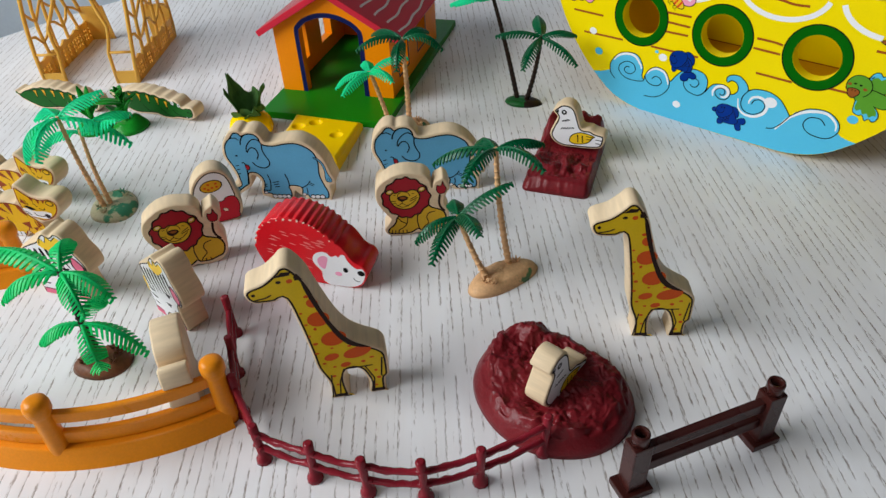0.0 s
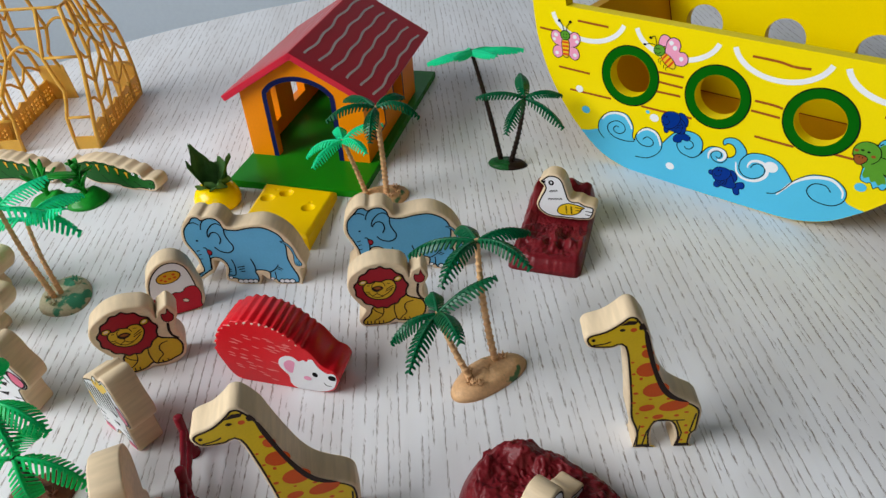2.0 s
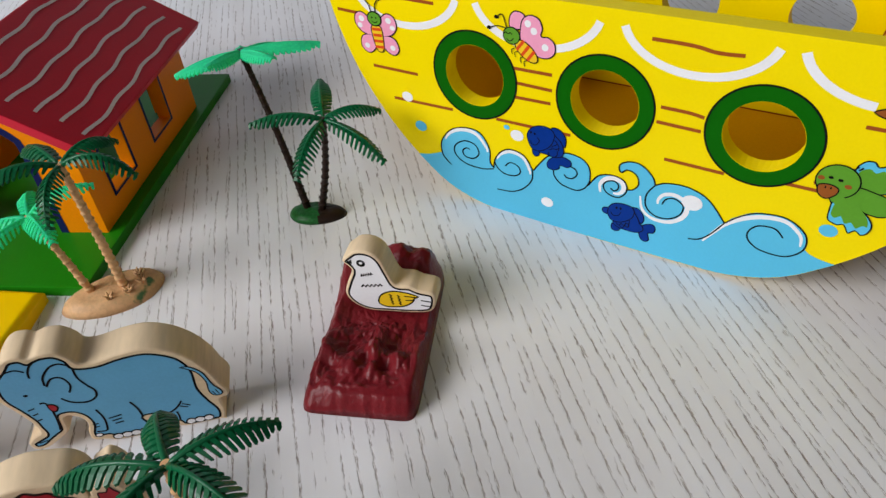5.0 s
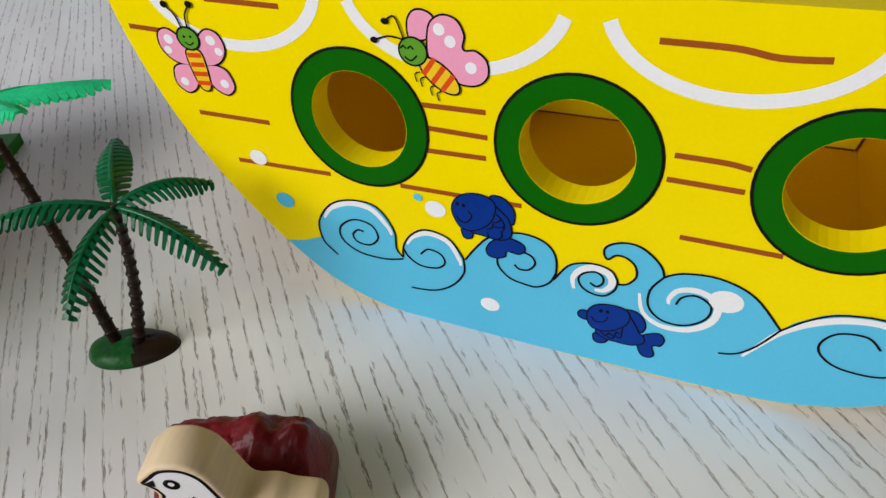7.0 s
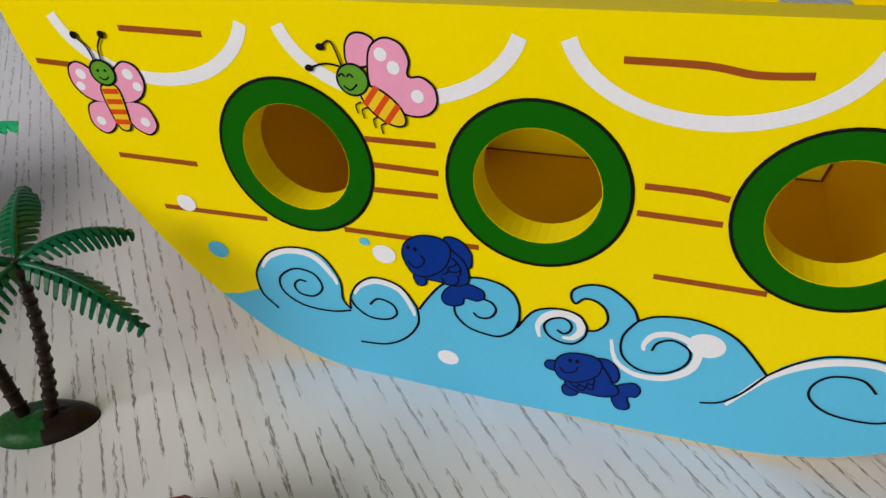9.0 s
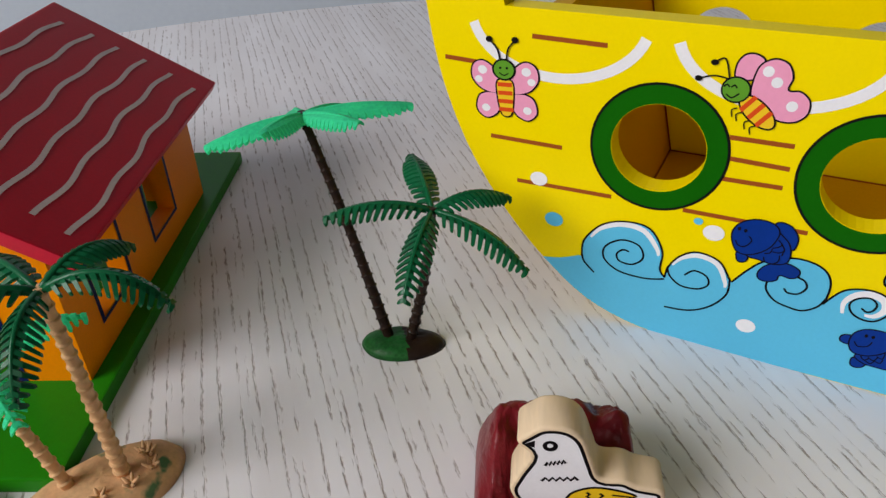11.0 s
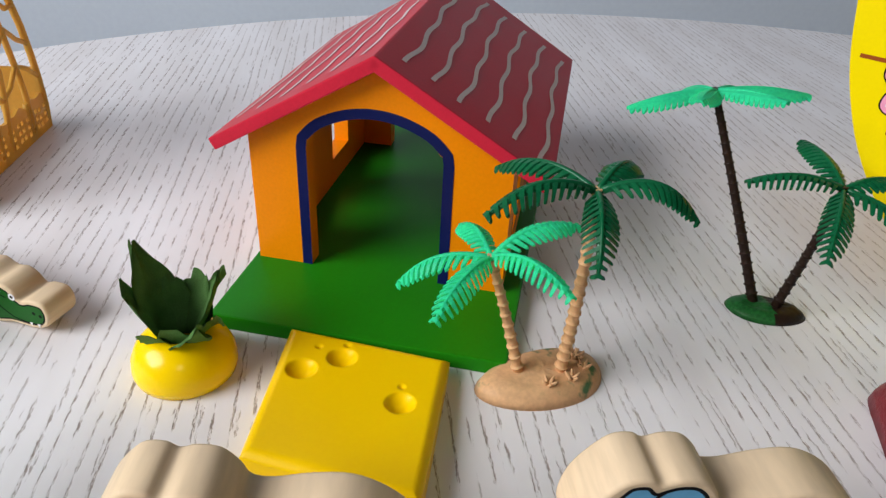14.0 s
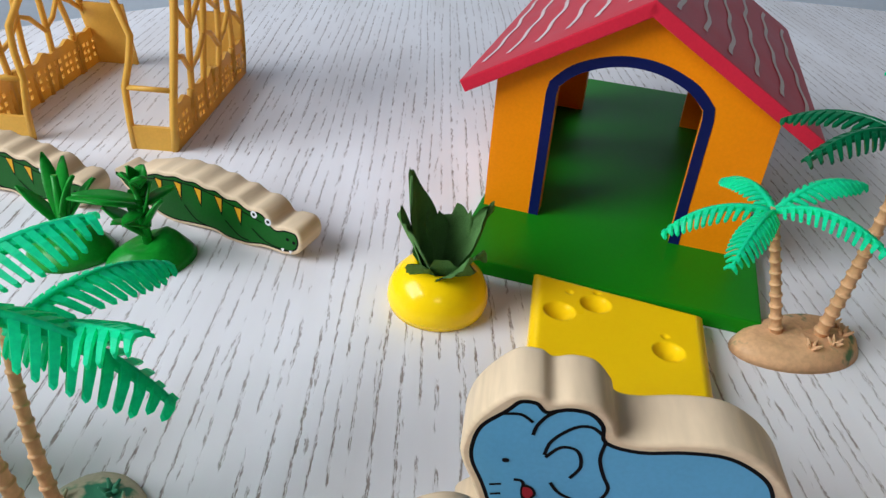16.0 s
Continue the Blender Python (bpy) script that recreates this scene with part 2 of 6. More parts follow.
def smooth(pts, n=5, closed=True):
    """A rounded line through the given corners."""
    out, k = [], len(pts)
    for i in range(k if closed else k - 1):
        q = [Vector(pts[j % k] if closed else pts[min(max(j, 0), k - 1)]) for j in (i - 1, i, i + 1, i + 2)]
        for s in range(n):
            t = s / n
            out.append(0.5 * (2 * q[1] + (q[2] - q[0]) * t + (2 * q[0] - 5 * q[1] + 4 * q[2] - q[3]) * t * t + (3 * q[1] - q[0] - 3 * q[2] + q[3]) * t ** 3))
    if not closed:
        out.append(Vector(pts[-1]))
    return out


def area2(p):
    return sum(a[0] * b[1] - b[0] * a[1] for a, b in zip(p, list(p[1:]) + [p[0]]))


def inset(p, d):
    """The closed outline p, drawn in by d."""
    s, k, out = (1 if area2(p) > 0 else -1), len(p), []
    for i in range(k):
        t = Vector(p[(i + 1) % k]) - Vector(p[i - 1])
        t = t.normalized() if t.length > 1e-9 else Vector((1, 0))
        out.append(Vector((p[i][0] - s * t[1] * d, p[i][1] + s * t[0] * d)))
    return out


def circle(cx, cy, rx, ry=None, n=24, rot=0.0):
    ry = rx if ry is None else ry
    c, s = math.cos(radians(rot)), math.sin(radians(rot))
    return [Vector((cx + rx * math.cos(a) * c - ry * math.sin(a) * s, cy + rx * math.cos(a) * s + ry * math.sin(a) * c)) for a in [2 * math.pi * i / n for i in range(n)]]


class Board:
    """One mesh of flat-cut work, drawn in millimetres: x to the right, y up the face, depth behind it."""

    def __init__(self):
        self.bm, self.mats, self.wood = bmesh.new(), [], 0

    def slot(self, m):
        if m not in self.mats:
            self.mats.append(m)
        return self.mats.index(m)

    def ring(self, p, depth):
        return [self.bm.verts.new((x * MM, depth * MM, y * MM)) for x, y in p]

    def face(self, vs, m, up=False):
        f = self.bm.faces.new(vs)
        f.material_index, f.smooth = self.slot(m), up
        return f

    def sheet(self, vs, p, m, back=False):
        """Covers the outline p, whose corners are vs, with triangles."""
        for t in tessellate_polygon([[Vector((q[0], q[1], 0)) for q in p]]):
            a, e, g = (p[i] for i in t)
            turn = (e[0] - a[0]) * (g[1] - a[1]) - (g[0] - a[0]) * (e[1] - a[1])
            self.face([vs[i] for i in (t if (turn > 0) != back else t[::-1])], m)

    def fill(self, p, m, lift=0.1):
        p = list(p) if area2(p) > 0 else list(p)[::-1]
        self.sheet(self.ring(p, -lift), p, m)

    def slab(self, p, thick, m, r=0.9, edge=None):
        p = list(p) if area2(p) > 0 else list(p)[::-1]
        edge = edge or m
        rings = [self.ring(inset(p, r), 0), self.ring(inset(p, r * 0.3), r * 0.3), self.ring(p, r), self.ring(p, thick - r), self.ring(inset(p, r * 0.3), thick - r * 0.3), self.ring(inset(p, r), thick)]
        flat = inset(p, r)
        self.sheet(rings[0], flat, m)
        self.sheet(rings[-1], flat, m, True)
        k = len(p)
        for a, b in zip(rings, rings[1:]):
            for i in range(k):
                self.face([a[(i + 1) % k], a[i], b[i], b[(i + 1) % k]], edge, True)
        self.wood = len(self.bm.faces)

    def stroke(self, p, w, m, lift=0.2, taper=False, closed=False):
        k, left, right = len(p), [], []
        for i in range(k):
            a, b = (p[i - 1], p[(i + 1) % k]) if closed else (p[max(i - 1, 0)], p[min(i + 1, k - 1)])
            t = (Vector(b) - Vector(a)).normalized()
            h = w / 2 * (math.sin(math.pi * (0.12 + 0.76 * i / (k - 1))) if taper else 1)
            left.append(Vector((p[i][0] - t[1] * h, p[i][1] + t[0] * h)))
            right.append(Vector((p[i][0] + t[1] * h, p[i][1] - t[0] * h)))
        a, b = self.ring(left, -lift), self.ring(right, -lift)
        for i in range(k if closed else k - 1):
            j = (i + 1) % k
            self.face([b[i], b[j], a[j], a[i]], m)

    def dot(self, cx, cy, rx, m, lift=0.3, ry=None, rot=0, n=18):
        self.fill(circle(cx, cy, rx, ry, n, rot), m, lift)

    def cut(self, outline, holes, thick, m, depth=0.0, edge=None):
        """A board with holes right through it."""
        sub = bmesh.new()
        for loop in (outline, *holes):
            vs = [sub.verts.new((x * MM, depth * MM, y * MM)) for x, y in loop]
            for i in range(len(vs)):
                sub.edges.new((vs[i], vs[(i + 1) % len(vs)]))
        bmesh.ops.triangle_fill(sub, use_beauty=True, use_dissolve=False, edges=sub.edges[:])
        bmesh.ops.recalc_face_normals(sub, faces=sub.faces[:])
        top = bmesh.ops.extrude_face_region(sub, geom=sub.faces[:])
        bmesh.ops.translate(sub, vec=(0, thick * MM, 0), verts=[v for v in top["geom"] if isinstance(v, bmesh.types.BMVert)])
        bmesh.ops.recalc_face_normals(sub, faces=sub.faces[:])
        merge(self.bm, sub, self.slot(m), self.slot(edge or m))
        return self

    def pair(self, name):
        """The cut board and the print on its face, as two meshes."""
        out = []
        for tail, keep in (("board", lambda i: i < self.wood), ("print", lambda i: i >= self.wood)):
            bm = self.bm.copy()
            bmesh.ops.delete(bm, geom=[f for i, f in enumerate(bm.faces) if not keep(i)], context="FACES")
            me = bpy.data.meshes.new(name + "_" + tail)
            bm.to_mesh(me)
            bm.free()
            for m in self.mats:
                me.materials.append(m)
            out.append(me)
        self.bm.free()
        return out

    def mesh(self, name):
        me = bpy.data.meshes.new(name)
        self.bm.to_mesh(me)
        self.bm.free()
        for m in self.mats:
            me.materials.append(m)
        return me


def merge(into, sub, flat=0, side=None):
    """Adds the mesh sub to another; faces across the depth take the second material."""
    sub.normal_update()
    table = {v: into.verts.new(v.co) for v in sub.verts}
    for f in sub.faces:
        g = into.faces.new([table[v] for v in f.verts])
        g.material_index = flat if side is None or abs(f.normal.y) > 0.5 else side
        g.smooth = f.smooth
    sub.free()


def tube(bm, pts, radii, sides=8, cap=True, mi=0):
    """A round rod along pts."""
    pts = [Vector(p) for p in pts]
    radii = list(radii) if isinstance(radii, (list, tuple)) else [radii] * len(pts)
    rings, side = [], None
    for i, p in enumerate(pts):
        d = (pts[min(i + 1, len(pts) - 1)] - pts[max(i - 1, 0)]).normalized()
        if side is None:
            side = d.orthogonal().normalized()
        side = (side - d * side.dot(d)).normalized()
        up = d.cross(side)
        rings.append([bm.verts.new(p + radii[i] * (math.cos(2 * math.pi * k / sides) * side + math.sin(2 * math.pi * k / sides) * up)) for k in range(sides)])
    for a, b in zip(rings, rings[1:]):
        for k in range(sides):
            f = bm.faces.new([a[k], a[(k + 1) % sides], b[(k + 1) % sides], b[k]])
            f.smooth, f.material_index = True, mi
    if cap:
        for r in (rings[0][::-1], rings[-1]):
            bm.faces.new(r).material_index = mi


def lathe(bm, prof, sides=40, mi=0, ripple=None):
    """A turned body: prof is rows of radius and height."""
    rings = []
    for r, z in prof:
        rings.append([bm.verts.new(((r * (ripple(a) if ripple else 1)) * math.cos(a), (r * (ripple(a) if ripple else 1)) * math.sin(a), z)) for a in [2 * math.pi * k / sides for k in range(sides)]])
    for a, b in zip(rings, rings[1:]):
        for k in range(sides):
            f = bm.faces.new([a[k], a[(k + 1) % sides], b[(k + 1) % sides], b[k]])
            f.smooth, f.material_index = True, mi
    bm.faces.new(rings[0][::-1])
    bm.faces.new(rings[-1])


def box(bm, x0, y0, z0, x1, y1, z1, bevel=0.0, mi=0):
    sub = bmesh.new()
    bmesh.ops.create_cube(sub, size=1.0, matrix=Matrix.Translation(((x0 + x1) / 2, (y0 + y1) / 2, (z0 + z1) / 2)) @ Matrix.Diagonal((x1 - x0, y1 - y0, z1 - z0, 1)))
    if bevel:
        bmesh.ops.bevel(sub, geom=sub.edges[:], offset=bevel, segments=2, affect="EDGES", profile=0.7)
    merge(bm, sub, mi)


def as_mesh(name, bm, *mats):
    me = bpy.data.meshes.new(name)
    bm.normal_update()
    bm.to_mesh(me)
    bm.free()
    for m in mats:
        me.materials.append(m)
    return me


def part(name, bm, material, parent, label=""):
    """Links a bmesh, or a Board, as one mesh under a thing or a part."""
    me = bm.mesh(name) if isinstance(bm, Board) else as_mesh(name, bm, *(material if isinstance(material, (list, tuple)) else (material,)))
    ob = new(name, me)
    ob.parent = parent
    return tagged(ob, label)


def thing(name, m, label, category, group="", kind="", data=None):
    ob = new(name, data)
    ob.matrix_basis = m
    return tagged(ob, label, category, group, kind)


# ---- the room ----


def build_room():
    x0, x1, y0, y1, z0, z1, w = -1.35, 2.4, -1.2, 1.5, -0.75, 1.85, 0.12
    bm = bmesh.new()
    box(bm, x0 - w, y0 - w, z0 - 0.1, x1 + w, y1 + w, z0)
    tagged(new("floor", as_mesh("floor", bm, FLOOR)), "plain wooden room floor under the table", "floor", kind="structure")
    bm = bmesh.new()
    box(bm, x0 - w, y0 - w, z1, x1 + w, y1 + w, z1 + 0.1)
    tagged(new("ceiling", as_mesh("ceiling", bm, CEIL)), "plain grey painted ceiling", "ceiling", kind="structure")
    # the east wall is unseen, nearly black to keep fill off the toys
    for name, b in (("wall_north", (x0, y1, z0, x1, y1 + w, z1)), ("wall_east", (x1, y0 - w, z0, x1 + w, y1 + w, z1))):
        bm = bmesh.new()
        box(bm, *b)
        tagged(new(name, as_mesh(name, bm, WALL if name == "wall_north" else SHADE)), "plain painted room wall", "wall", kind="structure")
    # the south wall with a small window
    a, b, lo, hi = -0.24, 0.14, 0.94, 1.40
    bm = bmesh.new()
    for q in ((x0, z0, a, z1), (b, z0, x1, z1), (a, z0, b, lo), (a, hi, b, z1)):
        box(bm, q[0], y0 - w, q[1], q[2], y0, q[3])
    tagged(new("wall_south", as_mesh("wall_south", bm, PALE)), "plain painted wall with a small window", "wall", kind="structure")
    win = tagged(new("window_2"), "small framed window in the wall behind", "window", kind="structure")
    bm = bmesh.new()
    for q in ((a, lo, a + 0.02, hi), (b - 0.02, lo, b, hi), (a + 0.02, lo, b - 0.02, lo + 0.02), (a + 0.02, hi - 0.02, b - 0.02, hi)):
        box(bm, q[0], y0 - 0.10, q[1], q[2], y0 - 0.05, q[3], 0.003)
    part("window_frame", bm, CEIL, win)
    # the west wall with its window opening
    a, b, lo, hi = -0.60, 0.56, 0.42, 1.34
    bm = bmesh.new()
    for q in ((y0 - w, z0, a, z1), (b, z0, y1 + w, z1), (a, z0, b, lo), (a, hi, b, z1)):
        box(bm, x0 - w, q[0], q[1], x0, q[2], q[3])
    tagged(new("wall_west", as_mesh("wall_west", bm, WALL)), "pale blue painted wall with a wide window", "wall", kind="structure")
    win = tagged(new("window_1"), "wide white-framed window in the side wall", "window", kind="structure")
    bm = bmesh.new()
    for q in ((a, lo, a + 0.05, hi), (b - 0.05, lo, b, hi), (a + 0.05, lo, b - 0.05, lo + 0.05), (a + 0.05, hi - 0.05, b - 0.05, hi)):
        box(bm, x0 - 0.10, q[0], q[1], x0 - 0.05, q[2], q[3], 0.004)
    part("window_frame", bm, CEIL, win)


def build_table():
    cx, cy, r = 0.10, 0.30, 0.672
    top = thing("table", pose(cx, cy, 0), "round dining table with a white-washed oak top", "table")
    bm = bmesh.new()
    lathe(bm, [(r - 0.012, -0.028), (r - 0.003, -0.025), (r, -0.019), (r, -0.009), (r - 0.003, -0.003), (r - 0.012, 0.0)], 160)
    part("tabletop", bm, TABLE, top).rotation_euler = (0, 0, radians(4))
    bm = bmesh.new()
    lathe(bm, [(0.05, -0.74), (0.045, -0.5), (0.05, -0.03)], 32)
    part("pedestal", bm, CEIL, top)
    bm = bmesh.new()
    lathe(bm, [(0.28, -0.75), (0.28, -0.738), (0.06, -0.72)], 48)
    part("foot", bm, CEIL, top)


build_room()
build_table()

# ---- wooden animals: one cut and printed board each ----


def clean_inset(p, d):
    """The outline drawn in by d, without the points that come too near the edge again."""
    p = [Vector(v) for v in p]

    def gap(v):
        best = 1e9
        for a, b in zip(p, p[1:] + p[:1]):
            ab = b - a
            t = max(0.0, min(1.0, (v - a).dot(ab) / max(ab.length_squared, 1e-9)))
            best = min(best, (a + ab * t - v).length)
        return best

    return [v for v in inset(p, d) if gap(v) > 0.6 * d]


def print_outline(b, p, ink, fill, edge=0.9, line=0.8):
    """The print on a board: a dark contour just inside the edge, filled with colour."""
    b.fill(clean_inset(p, edge), ink, 0.06)
    b.fill(clean_inset(p, edge + line), fill, 0.12)


def giraffe_mesh():
    b = Board()
    p = smooth([(-27, 69), (-25.5, 72.5), (-19, 75), (-14, 79), (-11, 82), (-7.5, 82), (-4.5, 78.5), (-1.6, 73), (0.4, 66), (4.2, 54), (8, 44), (12.5, 37), (18, 32.5), (23.5, 29), (26.5, 25), (27, 18), (26.8, 11), (25, 8.5), (24.8, 0.3), (24, 0), (17, 0), (17.4, 7), (15, 15), (12, 17.6), (8, 17), (6.5, 11), (7.6, 0.3), (7, 0), (0.2, 0), (-0.6, 0.6), (-1.2, 11), (-4.6, 21), (-6, 33), (-8.4, 50), (-11.4, 64.6), (-16, 64), (-24, 64.6)], 4)
    b.slab(p, 12.5, WOOD)
    print_outline(b, p, BROWNINK, GIRAFFE, 1.0, 0.9)
    for x, y, rx, ry in ((5.0, 39, 5.6, 4.4), (0.2, 51.5, 4.8, 4.2), (14, 28.5, 6.4, 3.3), (2.5, 27.5, 3.4, 2.1), (-1.0, 61, 2.4, 2.6), (8, 21.5, 2.4, 1.5), (-8, 74.4, 1.3, 1.1)):
        b.dot(x, y, rx, SPOT, 0.18, ry, 14)
    rnd = random.Random(4)
    for x, y in ((-6.5, 56), (-5.4, 49), (-5, 42), (-3.2, 37), (-3.4, 31), (-1.2, 24), (3.4, 33), (-2, 46), (16, 22), (20, 24), (21, 15), (22, 10), (20, 5), (2, 15), (3, 9), (3, 21), (-2.8, 65), (11, 33)):
        b.dot(x, y, rnd.uniform(0.6, 1.2), SPOT, 0.18, rnd.uniform(0.5, 0.9))
    # mane, ear, nostril, mouth, eye, leg lines, hooves
    b.fill(smooth([(-3.6, 74), (-1.6, 71), (3.2, 54), (8, 42.5), (13, 35.5), (20, 30.6), (12, 33), (6.5, 40), (1.5, 53), (-2.6, 67)], 4), BROWNINK, 0.24)
    b.fill([(-13.5, 77), (-10.5, 79.4), (-6.6, 79.2), (-7.6, 77.4)], BROWNINK, 0.24)
    b.fill([(-6.2, 76.4), (-4.6, 78), (-2.6, 74.4), (-5.8, 74.4)], BROWNINK, 0.24)
    b.stroke(smooth([(-23.4, 66.6), (-19, 67.2), (-16.4, 68.4)], 4, False), 0.7, BROWNINK)
    b.dot(-23.4, 69.4, 0.8, BROWNINK)
    b.dot(-12.4, 74.6, 1.1, BROWNINK, 0.3, 0.8)
    b.stroke([(-0.4, 1), (0.2, 8), (0.8, 16)], 0.6, BROWNINK)
    b.stroke([(3.2, 2), (4.2, 11), (6.6, 18.6), (20, 18.8)], 0.7, BROWNINK)
    b.stroke([(16.4, 18.6), (19.8, 10), (19, 2)], 0.7, BROWNINK)
    b.stroke([(24.4, 23), (23.2, 11), (24.6, 10)], 0.8, BROWNINK)
    b.fill([(0.4, 0.8), (6.6, 0.8), (6.6, 2.8), (0.4, 2.6)], BROWNINK, 0.28)
    b.fill([(17.6, 0.8), (24, 0.8), (24.2, 2.8), (18.4, 2.8)], BROWNINK, 0.28)
    return b.pair("giraffe")


def elephant_mesh():
    b = Board()
    p = smooth([(-22, 34.5), (-20.3, 41), (-16.4, 46.6), (-12.4, 50), (-8, 50.2), (-5.5, 48.8), (-1.8, 49.8), (3, 49.2), (6.6, 45.6), (8.4, 42.2), (13, 41.6), (21, 43.2), (29.5, 43.4), (37, 40), (43, 34), (47, 26.4), (48.8, 20), (50.6, 15), (49.8, 12), (46.8, 11), (47, 5), (46, 0.4), (45, 0), (31, 0), (28, 2.4), (24.4, 4), (22, 6.6), (20.8, 4), (19.6, 0.3), (18.6, 0), (7, 0), (3, 1.6), (-1.4, 2.8), (-1.8, 7), (-0.2, 12), (-1.2, 15.8), (-4.4, 18), (-6, 17), (-6.6, 12.4), (-8, 9.6), (-13, 6), (-17, 3.8), (-21, 3.8), (-22.4, 7.4), (-19.5, 10.8), (-16.6, 12.4), (-16.8, 18), (-19, 24.4), (-21.4, 30)], 4)
    b.slab(p, 13, WOOD)
    skin = smooth([(-20.1, 35.4), (-18.7, 40.8), (-14.6, 45.2), (-13.7, 46.2), (-11.7, 48.4), (-8.4, 48.5), (-6.5, 46.7), (-4.7, 47.3), (-1.8, 48.1), (2.1, 47.6), (4.9, 44.8), (6.2, 40.9), (12.8, 39.8), (21, 41.3), (29.2, 41.4), (36.2, 38.1), (39.8, 34), (41.4, 28), (40.9, 19.4), (42.7, 12.4), (45, 6.3), (44.6, 1.9), (42.1, 1), (32.2, 1.2), (30.2, 3.6), (27.5, 3.3), (26.3, 4.4), (26.5, 9.4), (18.9, 10.4), (19.6, 6.4), (19, 2.2), (15.2, 0.9), (8.2, 1.6), (4.9, 4.3), (1.1, 4.5), (0, 6.6), (1.7, 11.6), (0.9, 16.4), (-1.8, 19.4), (-4.9, 20.1), (-7.3, 19.2), (-8, 15.4), (-8.7, 11.7), (-11.1, 10), (-14, 8), (-17, 5.8), (-19.8, 5.5), (-20.4, 7.4), (-17.5, 9), (-14.9, 10.4), (-14.3, 12.4), (-14.7, 15), (-15.2, 19.2), (-17.3, 25.2), (-19.7, 30.7)], 4)
    b.fill(skin, INK, 0.06)
    b.fill(clean_inset(skin, 0.85), ELEBLUE, 0.12)
    # the tail hangs clear of the rump
    tail = smooth([(37.8, 31.4), (40.9, 31.2), (44.6, 27), (46.4, 20), (48.6, 15.6), (47.8, 13.6), (45, 14), (43.9, 17), (44.2, 22), (42.6, 27), (40.4, 29.4)], 4)
    b.fill(tail, INK, 0.14)
    b.fill(clean_inset(tail, 0.5), ELEBLUE, 0.18)
    b.stroke(smooth([(45.2, 16.4), (46, 14.2)], 3, False), 0.4, INK)
    b.stroke(smooth([(46.4, 17), (47.2, 14.4)], 3, False), 0.4, INK)
    for line, w in (([(-14.4, 44.6), (-11.1, 45), (-8.6, 43.4)], 0.55), ([(-8.2, 40.2), (-7.8, 42.6), (-6.4, 45.2), (-4.7, 46.8)], 0.62), ([(-5.3, 35.4), (-4.4, 39.4), (-0.8, 43.4), (2.4, 44.2), (4.9, 42.6)], 0.6),
                    ([(5.8, 41), (5.5, 36.4), (7, 32), (8.6, 28.6), (7.6, 25.3), (4, 23.8), (-0.6, 25.2), (-3, 28)], 0.62), ([(-5, 34.8), (-2.4, 38), (0.9, 37.6), (2.2, 33.6), (0.6, 30)], 0.6),
                    ([(-10.4, 27.4), (-8.5, 27), (-7.9, 22.6), (-8.6, 16), (-9.4, 12.4)], 0.6), ([(5.2, 19), (6.2, 14), (5.6, 9), (4.6, 7), (1.4, 7.4)], 0.6), ([(7.6, 13.1), (12.3, 13.8)], 0.5), ([(8.2, 11.4), (11.8, 12)], 0.5), ([(8.8, 9.8), (11.9, 10.2)], 0.5),
                    ([(17.1, 19.4), (18.5, 15), (18.8, 10.2)], 0.66), ([(26.4, 9.2), (29.2, 10.2), (31.6, 12), (33.6, 14.6)], 0.6), ([(30.4, 9.4), (30.6, 6.6), (30.2, 3.8)], 0.55), ([(32.4, 12), (35, 10.6)], 0.45), ([(33.4, 13), (36, 11.4)], 0.45),
                    ([(-15.2, 25), (-12.8, 25.6)], 0.45), ([(-14.8, 22.2), (-12.6, 22.8)], 0.45), ([(-14.6, 19.2), (-12.6, 19.6)], 0.45), ([(1.4, 11.4), (3.6, 11.6)], 0.45), ([(1.4, 9.8), (3.4, 10)], 0.45), ([(-18.6, 7.4), (-15.4, 8.2)], 0.45)):
        b.stroke(smooth(line, 4, False), w * 1.25, INK)
    b.dot(-12.7, 32.6, 0.75, INK, 0.3, 0.6)
    b.fill(smooth([(-8.6, 26.2), (-6.4, 26), (-5.4, 24), (-6.6, 22), (-8.3, 22.6)], 4), INK, 0.24)
    b.fill(smooth([(-8.2, 25.6), (-6.6, 25.4), (-6, 24), (-6.8, 22.6), (-8, 23.2)], 4), MANE, 0.27)
    for x, r in ((7.4, 2.0), (10.6, 2.1), (13.8, 2.1), (16.8, 1.8), (33.8, 1.9), (37, 2.1), (40.2, 2.0)):
        b.dot(x, 2.8, r, INK, 0.26, 1.7)
        b.dot(x, 2.6, r - 0.5, WHITE, 0.29, 1.2)
    for x, y in ((1.6, 5.4), (28, 4.4)):
        b.dot(x, y, 1.6, INK, 0.26, 1.2)
        b.dot(x, y, 1.1, WHITE, 0.29, 0.8)
    return b.pair("elephant")


